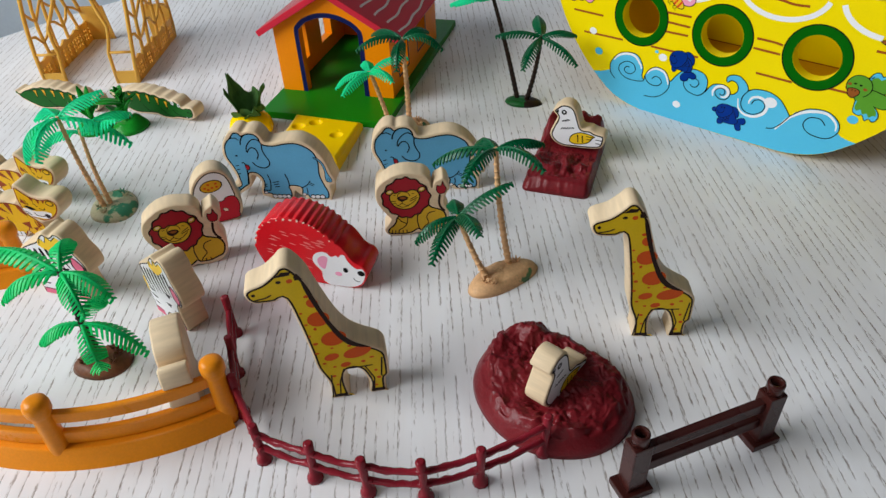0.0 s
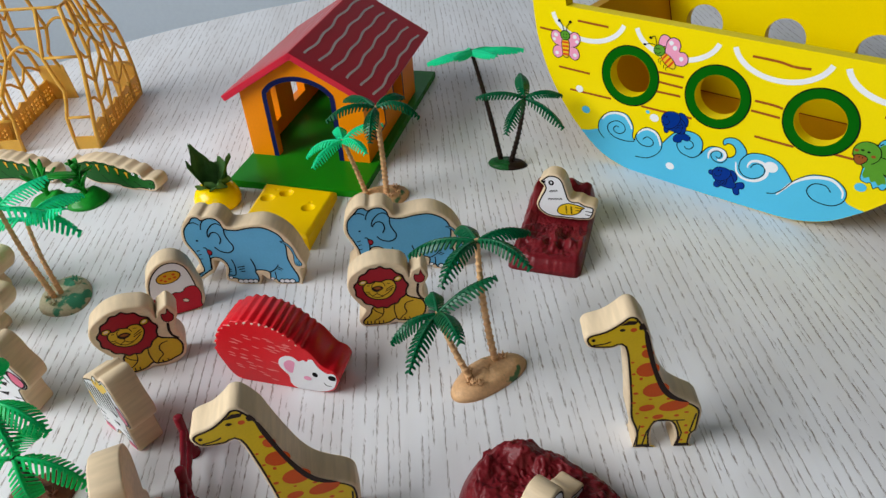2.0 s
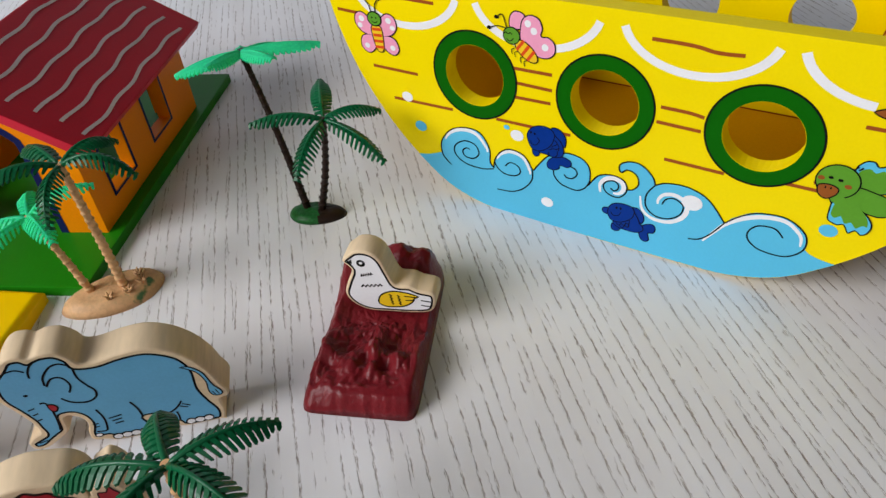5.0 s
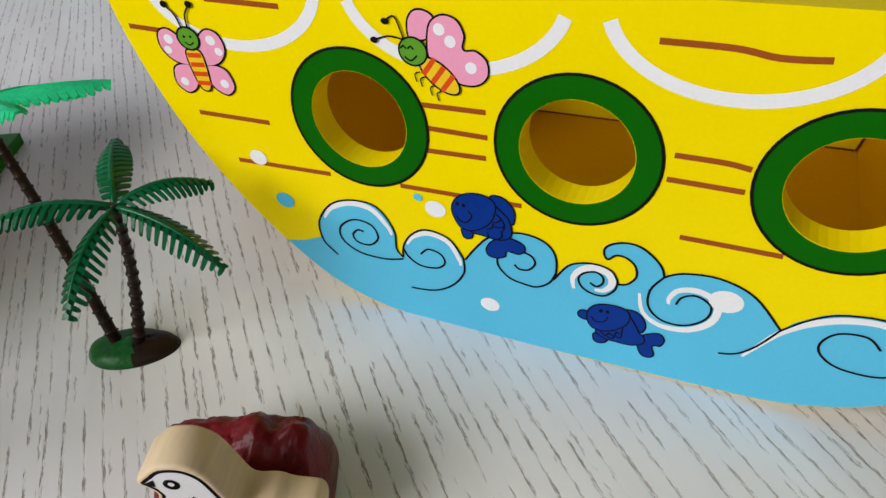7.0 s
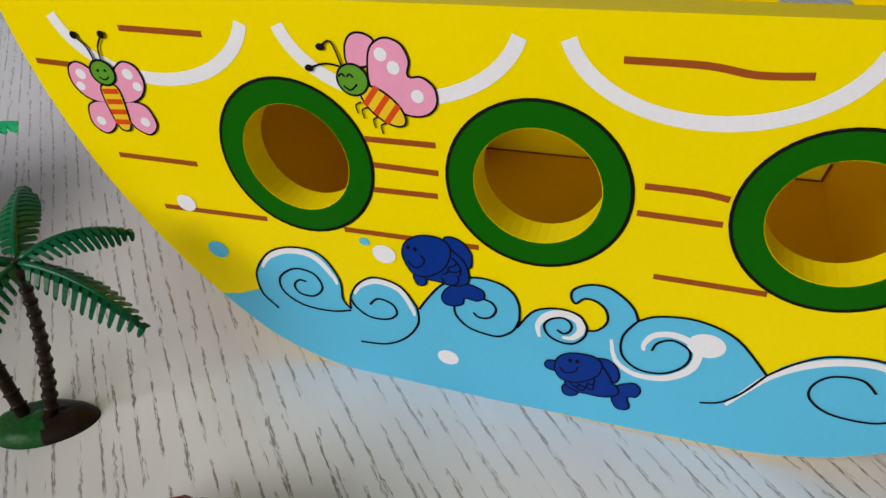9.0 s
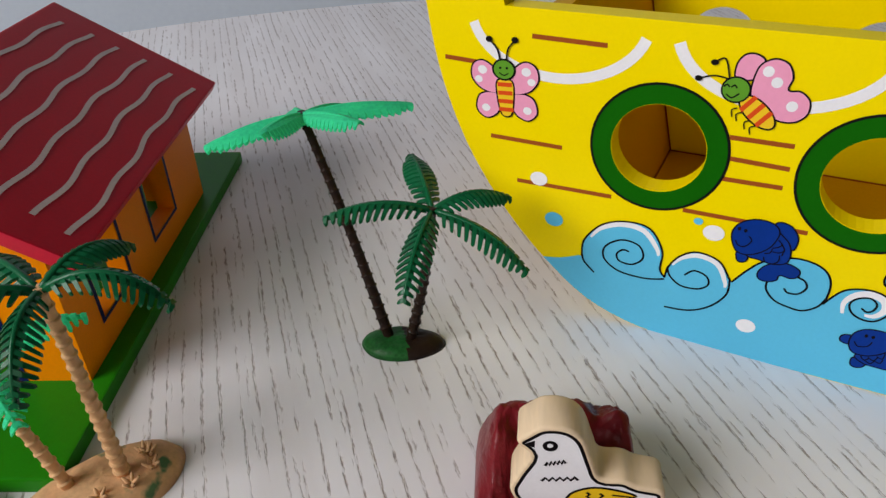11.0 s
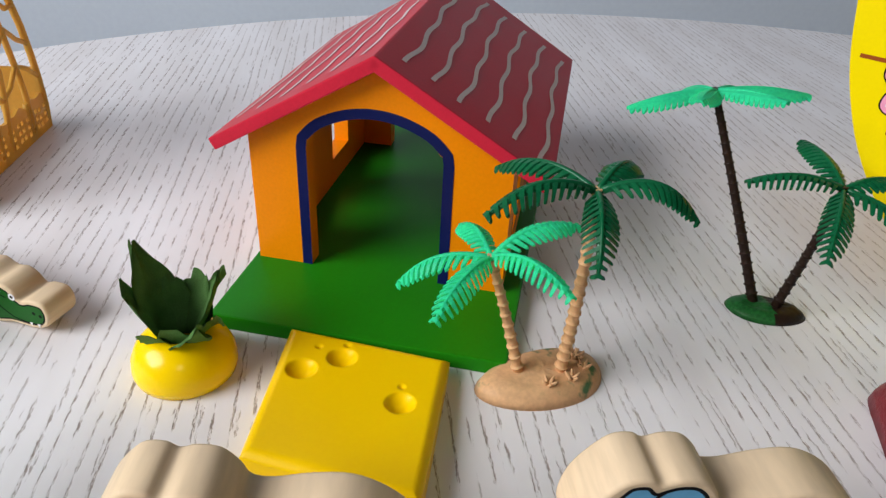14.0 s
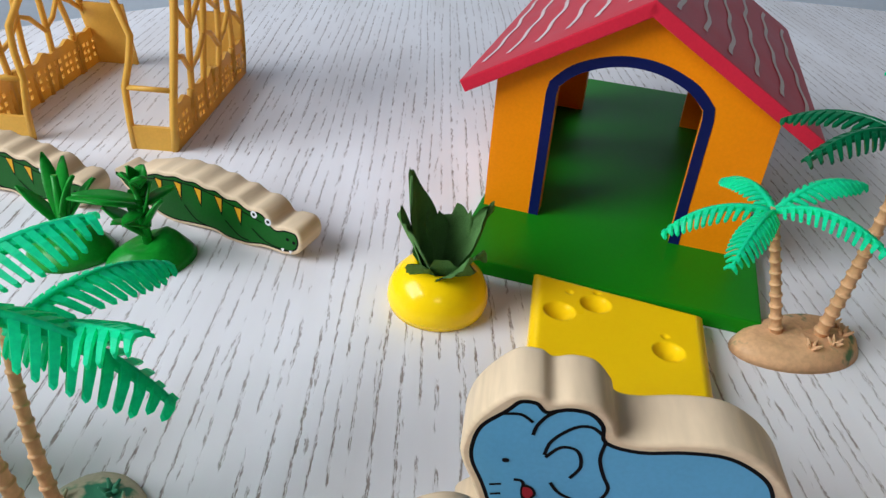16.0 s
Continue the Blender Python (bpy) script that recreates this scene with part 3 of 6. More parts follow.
def lion_mesh():
    b = Board()
    p = smooth([(-5.4, 30), (-3.6, 35.4), (1.2, 39.6), (6, 42.2), (12.4, 43.4), (18, 42.6), (23.4, 41), (26.4, 37), (27.2, 32), (28, 35.4), (30.6, 37.2), (33.6, 38.6), (36, 35.6), (37, 31), (35, 27), (33.8, 21), (35.6, 16.6), (36.2, 11), (34.4, 4.4), (30.4, 1), (27, 0), (20.4, 0.2), (17.6, 1.4), (14, 0.2), (12, 0), (2, 0), (-1.4, 2), (-2, 5.6), (0.4, 9), (2, 12.2), (0.2, 14.8), (-2.6, 19.4), (-4.8, 24.4)], 4)
    b.slab(p, 12.5, WOOD)
    body = smooth([(5.6, 13.4), (4.6, 10.4), (3, 8), (0.4, 5.6), (-0.4, 3.2), (1, 1.6), (5.7, 1.2), (10.1, 1), (14.1, 1.8), (17.6, 4), (19.2, 2.8), (24.4, 2.2), (28.6, 3.4), (32.6, 5), (34.4, 8.6), (34.7, 12.4), (33, 16.4), (29, 18.4), (26.3, 19.6), (23.6, 22.6), (20, 24), (12, 20)], 4)
    b.fill(body, BROWNINK, 0.06)
    b.fill(clean_inset(body, 0.95), LION, 0.12)
    # the mane, scalloped all round
    mane = [Vector((12.0 + (14.2 + 0.5 * math.sin(13 * a + 1)) * math.cos(a + 0.1 * math.sin(2 * a)), 26.7 + (14.2 + 0.5 * math.sin(13 * a + 1)) * math.sin(a))) for a in [2 * math.pi * i / 96 for i in range(96)]]
    b.fill(mane, BROWNINK, 0.16)
    b.fill(inset(mane, 0.95), MANE, 0.2)
    for x, y, tilt in ((3.0, 31.2, 14), (21.2, 32.0, 28)):
        b.dot(x, y, 2.6, BROWNINK, 0.22, 2.0, tilt)
        b.dot(x, y, 1.9, LION, 0.25, 1.3, tilt)
        b.dot(x, y + 0.2, 1.2, WOOD, 0.27, 0.7, tilt)
    face = smooth([(2.4, 28.4), (4.4, 31), (6.6, 30.8), (9.2, 32), (12, 31.3), (15.1, 32.4), (18.5, 31.6), (20.2, 28), (19.4, 24.4), (17.0, 20.8), (13.3, 18.8), (8.5, 19), (4.6, 21.4), (2.6, 25)], 4)
    b.fill(face, BROWNINK, 0.26)
    b.fill(inset(face, 0.75), LION, 0.3)
    b.fill(smooth([(6.9, 27.2), (9.0, 28.3), (11.6, 28.3), (13.3, 26.6), (11.4, 25), (9.4, 24.4), (7.6, 25.4)], 4), BROWNINK, 0.34)
    b.fill(smooth([(8.2, 27.1), (10.4, 27.7), (12.2, 26.7), (10, 26)], 4), BEAK, 0.38)
    for line in ([(7.2, 27.6), (7.7, 29.6), (9.4, 31.2)], [(12.2, 31), (13.6, 29.8), (14.2, 28)], [(9.6, 24.6), (9.5, 23.2)], [(5.6, 23.6), (7.2, 22), (9.4, 23.2), (11.6, 21.8), (14.2, 22.4), (17.6, 25.2)], [(6.6, 22), (9.6, 20.6), (13.2, 21.4)], [(3.4, 25), (6, 24.8)], [(3.6, 23.4), (6, 23.8)], [(14, 24.4), (18.6, 26.6)], [(14.4, 25.6), (18.4, 28)], [(15.4, 29.8), (16.8, 29.4)], [(4.8, 29), (6.2, 29.2)]):
        b.stroke(smooth(line, 4, False), 0.45, BROWNINK, 0.38)
    for line in ([(6.2, 13.2), (8.2, 10.4), (11.2, 8.6)], [(12, 13.6), (11.2, 8.4), (8.3, 5.4), (6.4, 4.4), (6.0, 1.8)], [(18.3, 16), (17.4, 10.5), (18.3, 4.4)], [(28.1, 16.2), (24.4, 15.2), (23.0, 12.2), (23.9, 8.4), (21.4, 5.8), (19.6, 3.2)], [(2.4, 4.4), (2.0, 1.8)], [(4.2, 4.2), (4.0, 1.8)], [(8.6, 4), (8.4, 1.6)], [(10.8, 4), (10.8, 1.6)], [(22.4, 4.8), (22.6, 2.8)], [(25, 4.8), (25.4, 3)]):
        b.stroke(smooth(line, 4, False), 0.6, BROWNINK, 0.24)
    b.stroke(smooth([(31.4, 27.6), (30.7, 22.4), (31.6, 18.6), (33.8, 16)], 4, False), 1.3, BROWNINK, 0.2)
    tuft = smooth([(29.4, 30.4), (31.1, 28.0), (34.2, 28.4), (35.4, 31.6), (34.3, 33.8), (33.3, 36.8), (32.0, 33.6), (29.8, 34.0)], 3)
    b.fill(tuft, BROWNINK, 0.22)
    b.fill(inset(tuft, 0.5), MANE, 0.26)
    return b.pair("lion")


def tiger_mesh():
    b = Board()
    p = smooth([(-22.5, 20), (-20, 24.6), (-15.5, 27), (-11, 26.6), (-8.6, 23), (-4, 25), (2, 25.8), (8.5, 25), (11.4, 29), (12.4, 36), (14.6, 37.6), (18.6, 35), (22, 32), (27.6, 30.4), (33, 31), (37.6, 29.4), (38.6, 24.6), (36, 19), (31, 14.6), (24, 12.4), (22, 11.4), (23, 8), (25.4, 4), (25, 0.6), (23.6, 0), (13, 0), (10, 3), (7.6, 0.4), (6.6, 0), (-3, 0), (-6, 4.4), (-10, 8), (-16, 8.6), (-21, 11)], 4)
    b.slab(p, 13, WOOD)
    b.fill(inset(smooth([(-9.6, 22), (-4, 23.6), (2, 24.6), (8.6, 24), (12, 20), (22, 11), (22.6, 6), (24.6, 3), (24, 1), (13.4, 1), (9.6, 4.2), (6.4, 1), (-2.6, 1), (-5.6, 5.4), (-9, 9.4)], 4), 0.2), STRIPE, 0.06)
    b.fill(inset(smooth([(-9.6, 22), (-4, 23.6), (2, 24.6), (8.6, 24), (12, 20), (22, 11), (22.6, 6), (24.6, 3), (24, 1), (13.4, 1), (9.6, 4.2), (6.4, 1), (-2.6, 1), (-5.6, 5.4), (-9, 9.4)], 4), 0.9), TIGER, 0.12)
    for q in ([(-8.4, 21.9), (-3.8, 22.9), (2.3, 16.6), (-4, 19.4)], [(1.4, 24), (5.1, 24.2), (4.4, 15.6)], [(8.4, 24.2), (11.6, 23.6), (14.3, 15), (10.6, 18.6)], [(-8.8, 17), (-8.6, 10.4), (-2.6, 12.4)], [(7.4, 10.4), (13.6, 12), (12.8, 6.4)], [(18.4, 13.2), (21.2, 9.8), (18.2, 8)], [(14, 7.6), (18, 8.2), (15.6, 5.2)], [(-4, 6.6), (1, 8.2), (-2.6, 3.6)]):
        b.fill(q, STRIPE, 0.2)
    for line in ([(17.2, 13.5), (17.9, 8.6), (21, 6)], [(-0.8, 14.2), (-0.4, 9.3), (-2, 5)], [(12, 9), (10, 4.6)]):
        b.stroke(smooth(line, 4, False), 0.6, STRIPE, 0.24)
    # tail curl with its rings
    tail = smooth([(-9.6, 12), (-14, 10), (-18.2, 9.9), (-20.2, 12), (-20.4, 16), (-19, 19.6), (-16.2, 21.8), (-14, 20.6)], 5, False)
    b.stroke(tail, 4.8, STRIPE, 0.2)
    b.stroke(tail, 3.7, CHIP, 0.24)
    for k in (3, 9, 15, 21, 27):
        b.dot(tail[k].x, tail[k].y, 1.5, STRIPE, 0.28, 1.3)
    b.dot(-14.4, 20.6, 2.2, STRIPE, 0.3, 1.8)
    b.dot(-14.4, 20.6, 1.6, WHITE, 0.33, 1.2)
    head = smooth([(12.6, 25), (13.4, 34.6), (15, 35.6), (18.4, 32.6), (22, 30), (27.6, 28.6), (33, 29.4), (36.4, 27.6), (37, 24.4), (34.6, 19.6), (30, 15.8), (24, 13.8), (18, 16), (14, 20)], 4)
    b.fill(head, STRIPE, 0.26)
    b.fill(inset(head, 0.7), TIGER, 0.3)
    for q in ([(20, 30.6), (23, 29.6), (22.6, 26.4)], [(24.6, 29), (27, 28.6), (25.8, 25.4)], [(28.6, 28.6), (31, 29), (28.6, 25.6)], [(14, 26), (15, 29), (18, 24)]):
        b.fill(q, STRIPE, 0.34)
    b.dot(33, 26.6, 2.6, BROWNINK, 0.34, 2.0, -10)
    b.dot(33, 26.6, 1.9, TIGER, 0.38, 1.4, -10)
    b.fill(smooth([(13.6, 21.4), (16, 22), (18.5, 21), (21.7, 20.2), (27.4, 20.6), (31.2, 19.4), (30.2, 17), (27.6, 15.4), (21.9, 15.8), (16, 17.2)], 4), WHITE, 0.36)
    b.fill([(14.6, 23.4), (17.4, 24), (22.6, 21.6), (19, 20.8)], INK, 0.4)
    b.fill(smooth([(26.6, 18.6), (29.6, 18.6), (30, 16.8), (27.8, 15.8)], 3), BROWNINK, 0.42)
    for line in ([(14.2, 20), (17.4, 18.6)], [(15, 18.4), (18, 17.4)], [(20, 19.4), (21.4, 17.4), (25, 17), (27, 17.6)], [(24.6, 22.6), (27, 21.6), (28.6, 23)], [(22, 26), (24, 23.6)], [(17, 27.6), (18.6, 24.6)]):
        b.stroke(smooth(line, 3, False), 0.5, INK, 0.42)
    for x in (15, 18, 21.4, -0.6, 2.2, 5):
        b.dot(x, 2.4, 1.9, WHITE, 0.34, 1.7)
        b.stroke([(x + 1.5, 1), (x + 1.5, 3.4)], 0.45, INK, 0.38)
    return b.pair("tiger")


def zebra_mesh():
    b = Board()
    p = smooth([(-15.6, 26), (-14, 32), (-8, 36), (-3, 38.6), (0, 42.4), (3, 44.6), (6, 43), (9, 45.4), (12.6, 44.6), (15.4, 40), (17, 34), (20.4, 27.4), (20.8, 21), (18, 17.6), (15, 17), (14.6, 10), (16, 3), (15.4, 0.4), (14, 0), (8, 0), (6.4, 4), (2, 5), (-1, 1), (-3, 0), (-12, 0), (-13, 5), (-14, 14), (-15, 20)], 4)
    b.slab(p, 13, WOOD)
    print_outline(b, p, INK, WHITE, 1.0, 0.6)
    # slanting stripes over the body, the neck and the legs
    for k in range(8):
        x = -13 + 3.3 * k
        top = 33 + 0.9 * k
        b.fill(smooth([(x, top - 3), (x + 1.5, top - 2.4), (x + 2.6, top - 10), (x + 4.4, top - 17), (x + 1.6, top - 11)], 3), INK, 0.2)
    for q in ([(-12, 18), (-9, 16.4), (-4, 17)], [(-12, 14), (-8, 12), (-4, 13)], [(-11, 9), (-7, 8), (-5, 9)], [(9, 12), (13.6, 11.4), (10, 10.6)], [(9, 8.6), (14, 8), (10, 7.4)], [(2, 14), (6, 12), (8, 15)], [(4, 22), (8, 19), (10, 22)]):
        b.fill(q, INK, 0.22)
    b.fill(smooth([(-2, 36), (0.4, 40.6), (2.6, 38.6), (4.4, 42.6), (6.6, 40.4), (10, 43), (12, 40), (8.6, 36.4), (4, 33)], 3), BFYEL, 0.26)
    b.stroke([(-1, 37), (0.6, 40.8), (2.8, 38.4), (4.4, 42.8), (6.8, 40.2), (10, 43.2)], 0.6, INK, 0.3)
    b.fill(smooth([(-14.2, 22), (-12.6, 24), (-12, 17), (-13, 14)], 3), BFYEL, 0.26)
    b.fill(smooth([(13.2, 30.6), (16, 30), (19.2, 25), (18.8, 20.8), (15.6, 19.4), (12.6, 24)], 4), INK, 0.28)
    b.fill(smooth([(13.8, 29.8), (15.8, 29.2), (18.4, 24.8), (18.0, 21.4), (15.8, 20.4), (13.4, 24.4)], 4), PINK, 0.31)
    for x0, x1 in ((-11.4, -3.6), (8.8, 14.8)):
        b.fill([(x0, 0.9), (x1, 0.9), (x1 - 0.4, 4.4), (x0 + 0.4, 4.8)], PINK, 0.28)
        b.stroke([(x0 + 0.4, 4.8), (x1 - 0.4, 4.4)], 0.5, INK, 0.32)
    b.dot(11.4, 34.6, 1.1, INK, 0.32, 1.5)
    return b.pair("zebra")


def crocodile_mesh():
    b = Board()
    p = smooth([(-50, 16), (-46, 9.6), (-38, 5), (-28, 1), (-20, 0), (-10, 1), (0, 1.6), (6, 0), (16, 0), (24, 1.6), (34, 1.6), (40, 4), (42, 9), (40, 13.6), (34, 14), (30, 13), (27, 16.4), (23, 18.4), (18, 18), (13, 20.4), (8, 20), (3, 22), (-2, 21.6), (-7, 23), (-12, 22.4), (-17, 23), (-22, 21.8), (-27, 21.6), (-33, 19.6), (-40, 17.6), (-45, 15)], 4)
    b.slab(p, 12.5, WOOD)
    b.fill(inset(p, 1.6), INK, 0.06)
    b.fill(inset(p, 2.2), CROC, 0.12)
    for x, h in ((-26, 18.6), (-16, 19.6), (-6, 19.6), (4, 18.6), (13, 16.6)):
        b.fill([(x - 2.3, h), (x + 2.3, h - 0.3), (x + 0.8, h - 8.4)], INK, 0.2)
        b.fill([(x - 1.6, h - 0.5), (x + 1.6, h - 0.8), (x + 0.7, h - 7)], CROCY, 0.24)
    b.stroke(smooth([(-33, 16.6), (-20, 19), (-6, 19.4), (8, 17), (18, 14.4), (24, 13)], 4, False), 0.5, INK, 0.22)
    b.stroke(smooth([(-14, 10), (-9, 5), (-3, 3.6)], 4, False), 0.5, INK, 0.22)
    b.stroke(smooth([(6, 9), (12, 4), (17, 3)], 4, False), 0.5, INK, 0.22)
    b.stroke(smooth([(19, 9), (25, 5), (33, 4), (38, 4.6)], 4, False), 0.5, INK, 0.22)
    for x, y in ((20.6, 15.4), (27, 14)):
        b.dot(x, y, 1.5, WHITE, 0.26)
        b.dot(x, y, 0.7, INK, 0.3)
    for x in (33, 36.6):
        b.fill([(x - 0.8, 4.4), (x + 0.8, 4.6), (x, 2.8)], WHITE, 0.28)
    b.dot(35.6, 9, 0.7, INK, 0.3)
    b.dot(38.4, 8.4, 0.7, INK, 0.3)
    return b.pair("crocodile")


def dove_mesh():
    b = Board()
    p = smooth([(-3.4, 27.4), (-0.6, 31), (3, 33.6), (8.6, 33.6), (13, 30), (16, 22), (18.4, 16.6), (24, 16.4), (28, 14.6), (34, 13.4), (35, 9), (32.6, 3), (24, 1), (14, 0.4), (5, 0.2), (-1.6, 3.4), (-4.6, 9), (-2.6, 16), (0, 23)], 4)
    b.slab(p, 10.5, WOOD)
    print_outline(b, p, INK, WHITE, 1.2, 0.9)
    b.fill([(-2, 27.2), (1, 29), (1, 26.4)], INK, 0.2)
    b.dot(4.8, 27.4, 1.9, INK, 0.2)
    b.dot(4.8, 27.6, 0.75, WHITE, 0.25)
    for y, x0, x1 in ((20.6, 4, 9), (14.6, 3.4, 12.6)):
        b.stroke([(x0 + (x1 - x0) * i / 10, y + (0.6 if i % 2 else -0.6) + 0.15 * i) for i in range(11)], 0.9, INK, 0.2)
    wing = smooth([(9.6, 7), (11.6, 11), (17, 13.6), (24, 13), (28, 11.4), (26, 9.6), (25, 7.4), (21, 4.6), (14, 3.4), (10.4, 4.6)], 4)
    b.fill(wing, INK, 0.2)
    b.fill(inset(wing, 0.7), BFYEL, 0.25)
    for x in (15.4, 18.8):
        b.stroke([(x + (0.5 if i % 2 else -0.3) + 0.1 * i, 11.2 - 0.8 * i) for i in range(8)], 0.8, INK, 0.3)
    for q in ([(21.6, 11), (27, 10.8)], [(22, 8.6), (26, 9)], [(28.6, 9.4), (33, 9)], [(28.6, 6.6), (32.6, 6.2)]):
        b.stroke(q, 0.6, INK, 0.3)
    return b.pair("dove")


def hedgehog_mesh():
    b = Board()
    cx, cy = 15, 20.5
    body, plain = [], smooth([(-16.5, 21), (-14, 31), (-8.6, 40), (2, 46.4), (12, 47), (20, 44.6), (26, 41.4), (33, 35), (38.6, 29.6), (43, 22.4), (46, 19.6), (49.4, 18.0), (51.4, 13), (48.6, 5), (44, 1), (38, 0), (28, 0), (20, 0), (4, 0), (-6, 0.6), (-11, 4.6), (-14.4, 13)], 9)
    for i, q in enumerate(plain):
        t = plain[(i + 1) % len(plain)] - plain[i - 1]
        out = Vector((-t.y, t.x)).normalized()
        body.append(q + out * (0.75 * math.sin(i * 1.4) if i < 68 else 0))
    b.slab(body, 19, HOGRED, 0.6)
    face = smooth([(18.9, 18.1), (20.8, 23), (25.1, 25.4), (28.6, 24.8), (30.8, 22.6), (33.6, 24), (35.4, 23.2), (36.8, 25), (39, 25.2), (40.2, 22), (42.6, 18.4), (45.6, 16.2), (49, 16.4), (50.2, 13), (48.6, 7.4), (45.6, 3.4), (40, 1), (33, 0.6), (27, 0.8), (23.6, 4), (23.4, 10), (20.6, 14)], 4)
    b.fill(face, WHITE, 0.14)
    b.fill(smooth([(22, 19), (25.2, 22.4), (28.4, 21.4), (27.4, 17), (25.6, 12.6), (22.6, 14.6)], 4), WING, 0.2)
    b.dot(38.6, 14, 1.5, INK, 0.24, 1.9)
    b.dot(47.8, 13.2, 2.2, INK, 0.24, 2.0)
    b.dot(33.9, 10.3, 2.2, WING, 0.22, 1.6)
    b.stroke(smooth([(42.8, 8.8), (44, 6.8), (46.4, 6.6)], 4, False), 0.5, INK, 0.24)
    rnd = random.Random(7)
    for k in range(46):
        a, r = rnd.uniform(0.5, 5.6), math.sqrt(rnd.uniform(0.02, 0.8))
        x, y = cx - 4 + 24 * r * math.cos(a), cy + 2 + 20 * r * math.sin(a)
        if (x < 15 or y > 27) and y < 44 - abs(x - 8) * 0.55:
            b.stroke([(x, y), (x + 2.0, y - 0.4), (x + 4.0, y - 1.0)], 0.9, HOGLINE, 0.1, True)
    # chips of bare paint along the toothed rim
    for i in range(6, 66, 4):
        b.dot(body[i].x * 0.985 + 0.2, body[i].y * 0.98, rnd.uniform(0.5, 1.2), CHIP, 0.16, rnd.uniform(0.3, 0.7), rnd.uniform(0, 90))
    return b.pair("hedgehog")


def egg_mesh():
    b = Board()
    p = smooth([(-9.4, 0.3), (-8.4, 0), (12.6, 0), (14, 0.6), (16.8, 4.4), (18, 10.5), (17, 17), (16, 23), (14.4, 30), (11, 35.4), (6, 38), (0, 37.2), (-5.8, 32.6), (-9.6, 25.6), (-11, 16), (-10.8, 6)], 5)
    b.slab(p, 12.5, WOOD)
    white = smooth([(-9.4, 14), (-8.8, 23), (-5.3, 30.4), (0.3, 35.3), (5.7, 36.3), (10.2, 34.4), (13.2, 30), (14.7, 22), (14.4, 16), (6, 13), (-4, 12)], 5)
    b.fill(white, BROWNINK, 0.06)
    b.fill(inset(white, 0.7), WHITE, 0.1)
    # the red dish below, with a lumpy rim
    dish = smooth([(-9.6, 14.8), (-6, 13.6), (-3, 14.2), (-0.8, 14.8), (3.2, 16.2), (5.4, 15.6), (7.6, 16), (9, 17.6), (12.4, 18.2), (15.4, 16.6), (16.6, 11), (15.4, 5.6), (13.2, 1.4), (-8, 1.2), (-9.6, 6)], 4)
    b.fill(dish, BROWNINK, 0.14)
    b.fill(inset(dish, 0.55), EGGRED, 0.18)
    b.dot(7.6, 9, 1.9, BROWNINK, 0.22, 1.3, -30)
    b.dot(7.6, 9, 1.5, CHIP, 0.26, 0.9, -30)
    b.dot(2.8, 27, 6.8, BROWNINK, 0.2, 4.2, 8)
    b.dot(2.8, 27, 6.2, CROCY, 0.26, 3.6, 8)
    for x, y in ((-1, 26.4), (1.4, 28.4), (3.2, 26), (5.8, 28.4), (0.8, 25), (6, 26.2)):
        b.dot(x, y, 0.9, SPOT, 0.3, 0.7)
    return b.pair("egg")


def animal(meshes, name, x, y, yaw, label, category, group="", z=0.0, tip=0.0, size=1.0, tall=0.0):
    ob = thing(name, pose(x, y, z, 0, tip, yaw) @ Matrix.Diagonal((size, 1, tall or size, 1)), label, category, group, data=meshes[0])
    picture = new("printed_face", meshes[1])
    picture.parent = ob
    tagged(picture, "glossy printed " + category.split()[-1] + " picture")
    return ob


GIR, ELE, LIO, TIG, ZEB, CRO, DOV = giraffe_mesh(), elephant_mesh(), lion_mesh(), tiger_mesh(), zebra_mesh(), crocodile_mesh(), dove_mesh()
animal(GIR, "toy_giraffe", -0.0389, 0.2323, 11, "flat wooden giraffe toy with orange spots, beside the crimson fence", "toy giraffe", "wooden giraffes", size=0.985)
animal(GIR, "toy_giraffe", 0.1038, 0.2701, 0, "flat wooden giraffe toy with orange spots, standing alone", "toy giraffe", "wooden giraffes", size=0.975)
animal(ELE, "toy_elephant", -0.1082, 0.3948, -3, "flat wooden elephant toy with a blue print, before the cheese wedge", "toy elephant", "wooden elephants", size=0.942, tall=1.0)
animal(ELE, "toy_elephant", -0.0155, 0.4000, 3.5, "flat wooden elephant toy with a blue print, behind a lion", "toy elephant", "wooden elephants", size=0.965, tall=0.975)
animal(LIO, "toy_lion", -0.1482, 0.3224, 20, "flat wooden lion toy with a red mane, before the egg", "toy lion", "wooden lions")
animal(LIO, "toy_lion", -0.0245, 0.3537, 5, "flat wooden lion toy with a red mane, before an elephant", "toy lion", "wooden lions")
animal(TIG, "toy_tiger", -0.2554, 0.3601, -9.2, "flat wooden tiger toy with brown stripes, the front one of two", "toy tiger", "wooden tigers", size=1.03)
animal(TIG, "toy_tiger", -0.2734, 0.3969, -13.4, "flat wooden tiger toy with brown stripes, half hidden behind another", "toy tiger", "wooden tigers", size=1.03)
animal(ZEB, "toy_zebra", -0.1335, 0.2850, -38, "flat wooden zebra toy with black stripes, turned edge-on", "toy zebra", "wooden zebras")
animal(ZEB, "toy_zebra", -0.1985, 0.3040, -14, "flat wooden zebra toy with a pink nose, behind a green palm", "toy zebra", "wooden zebras", size=1.12, tall=1.0)
animal(LIO, "toy_animal", -0.1190, 0.2450, -66, "flat wooden animal toy showing its bare back", "toy animal")
animal(CRO, "toy_crocodile", -0.2195, 0.5110, -20, "flat wooden crocodile toy printed green with ochre marks", "toy crocodile", "wooden crocodiles", size=0.87, tall=0.92)
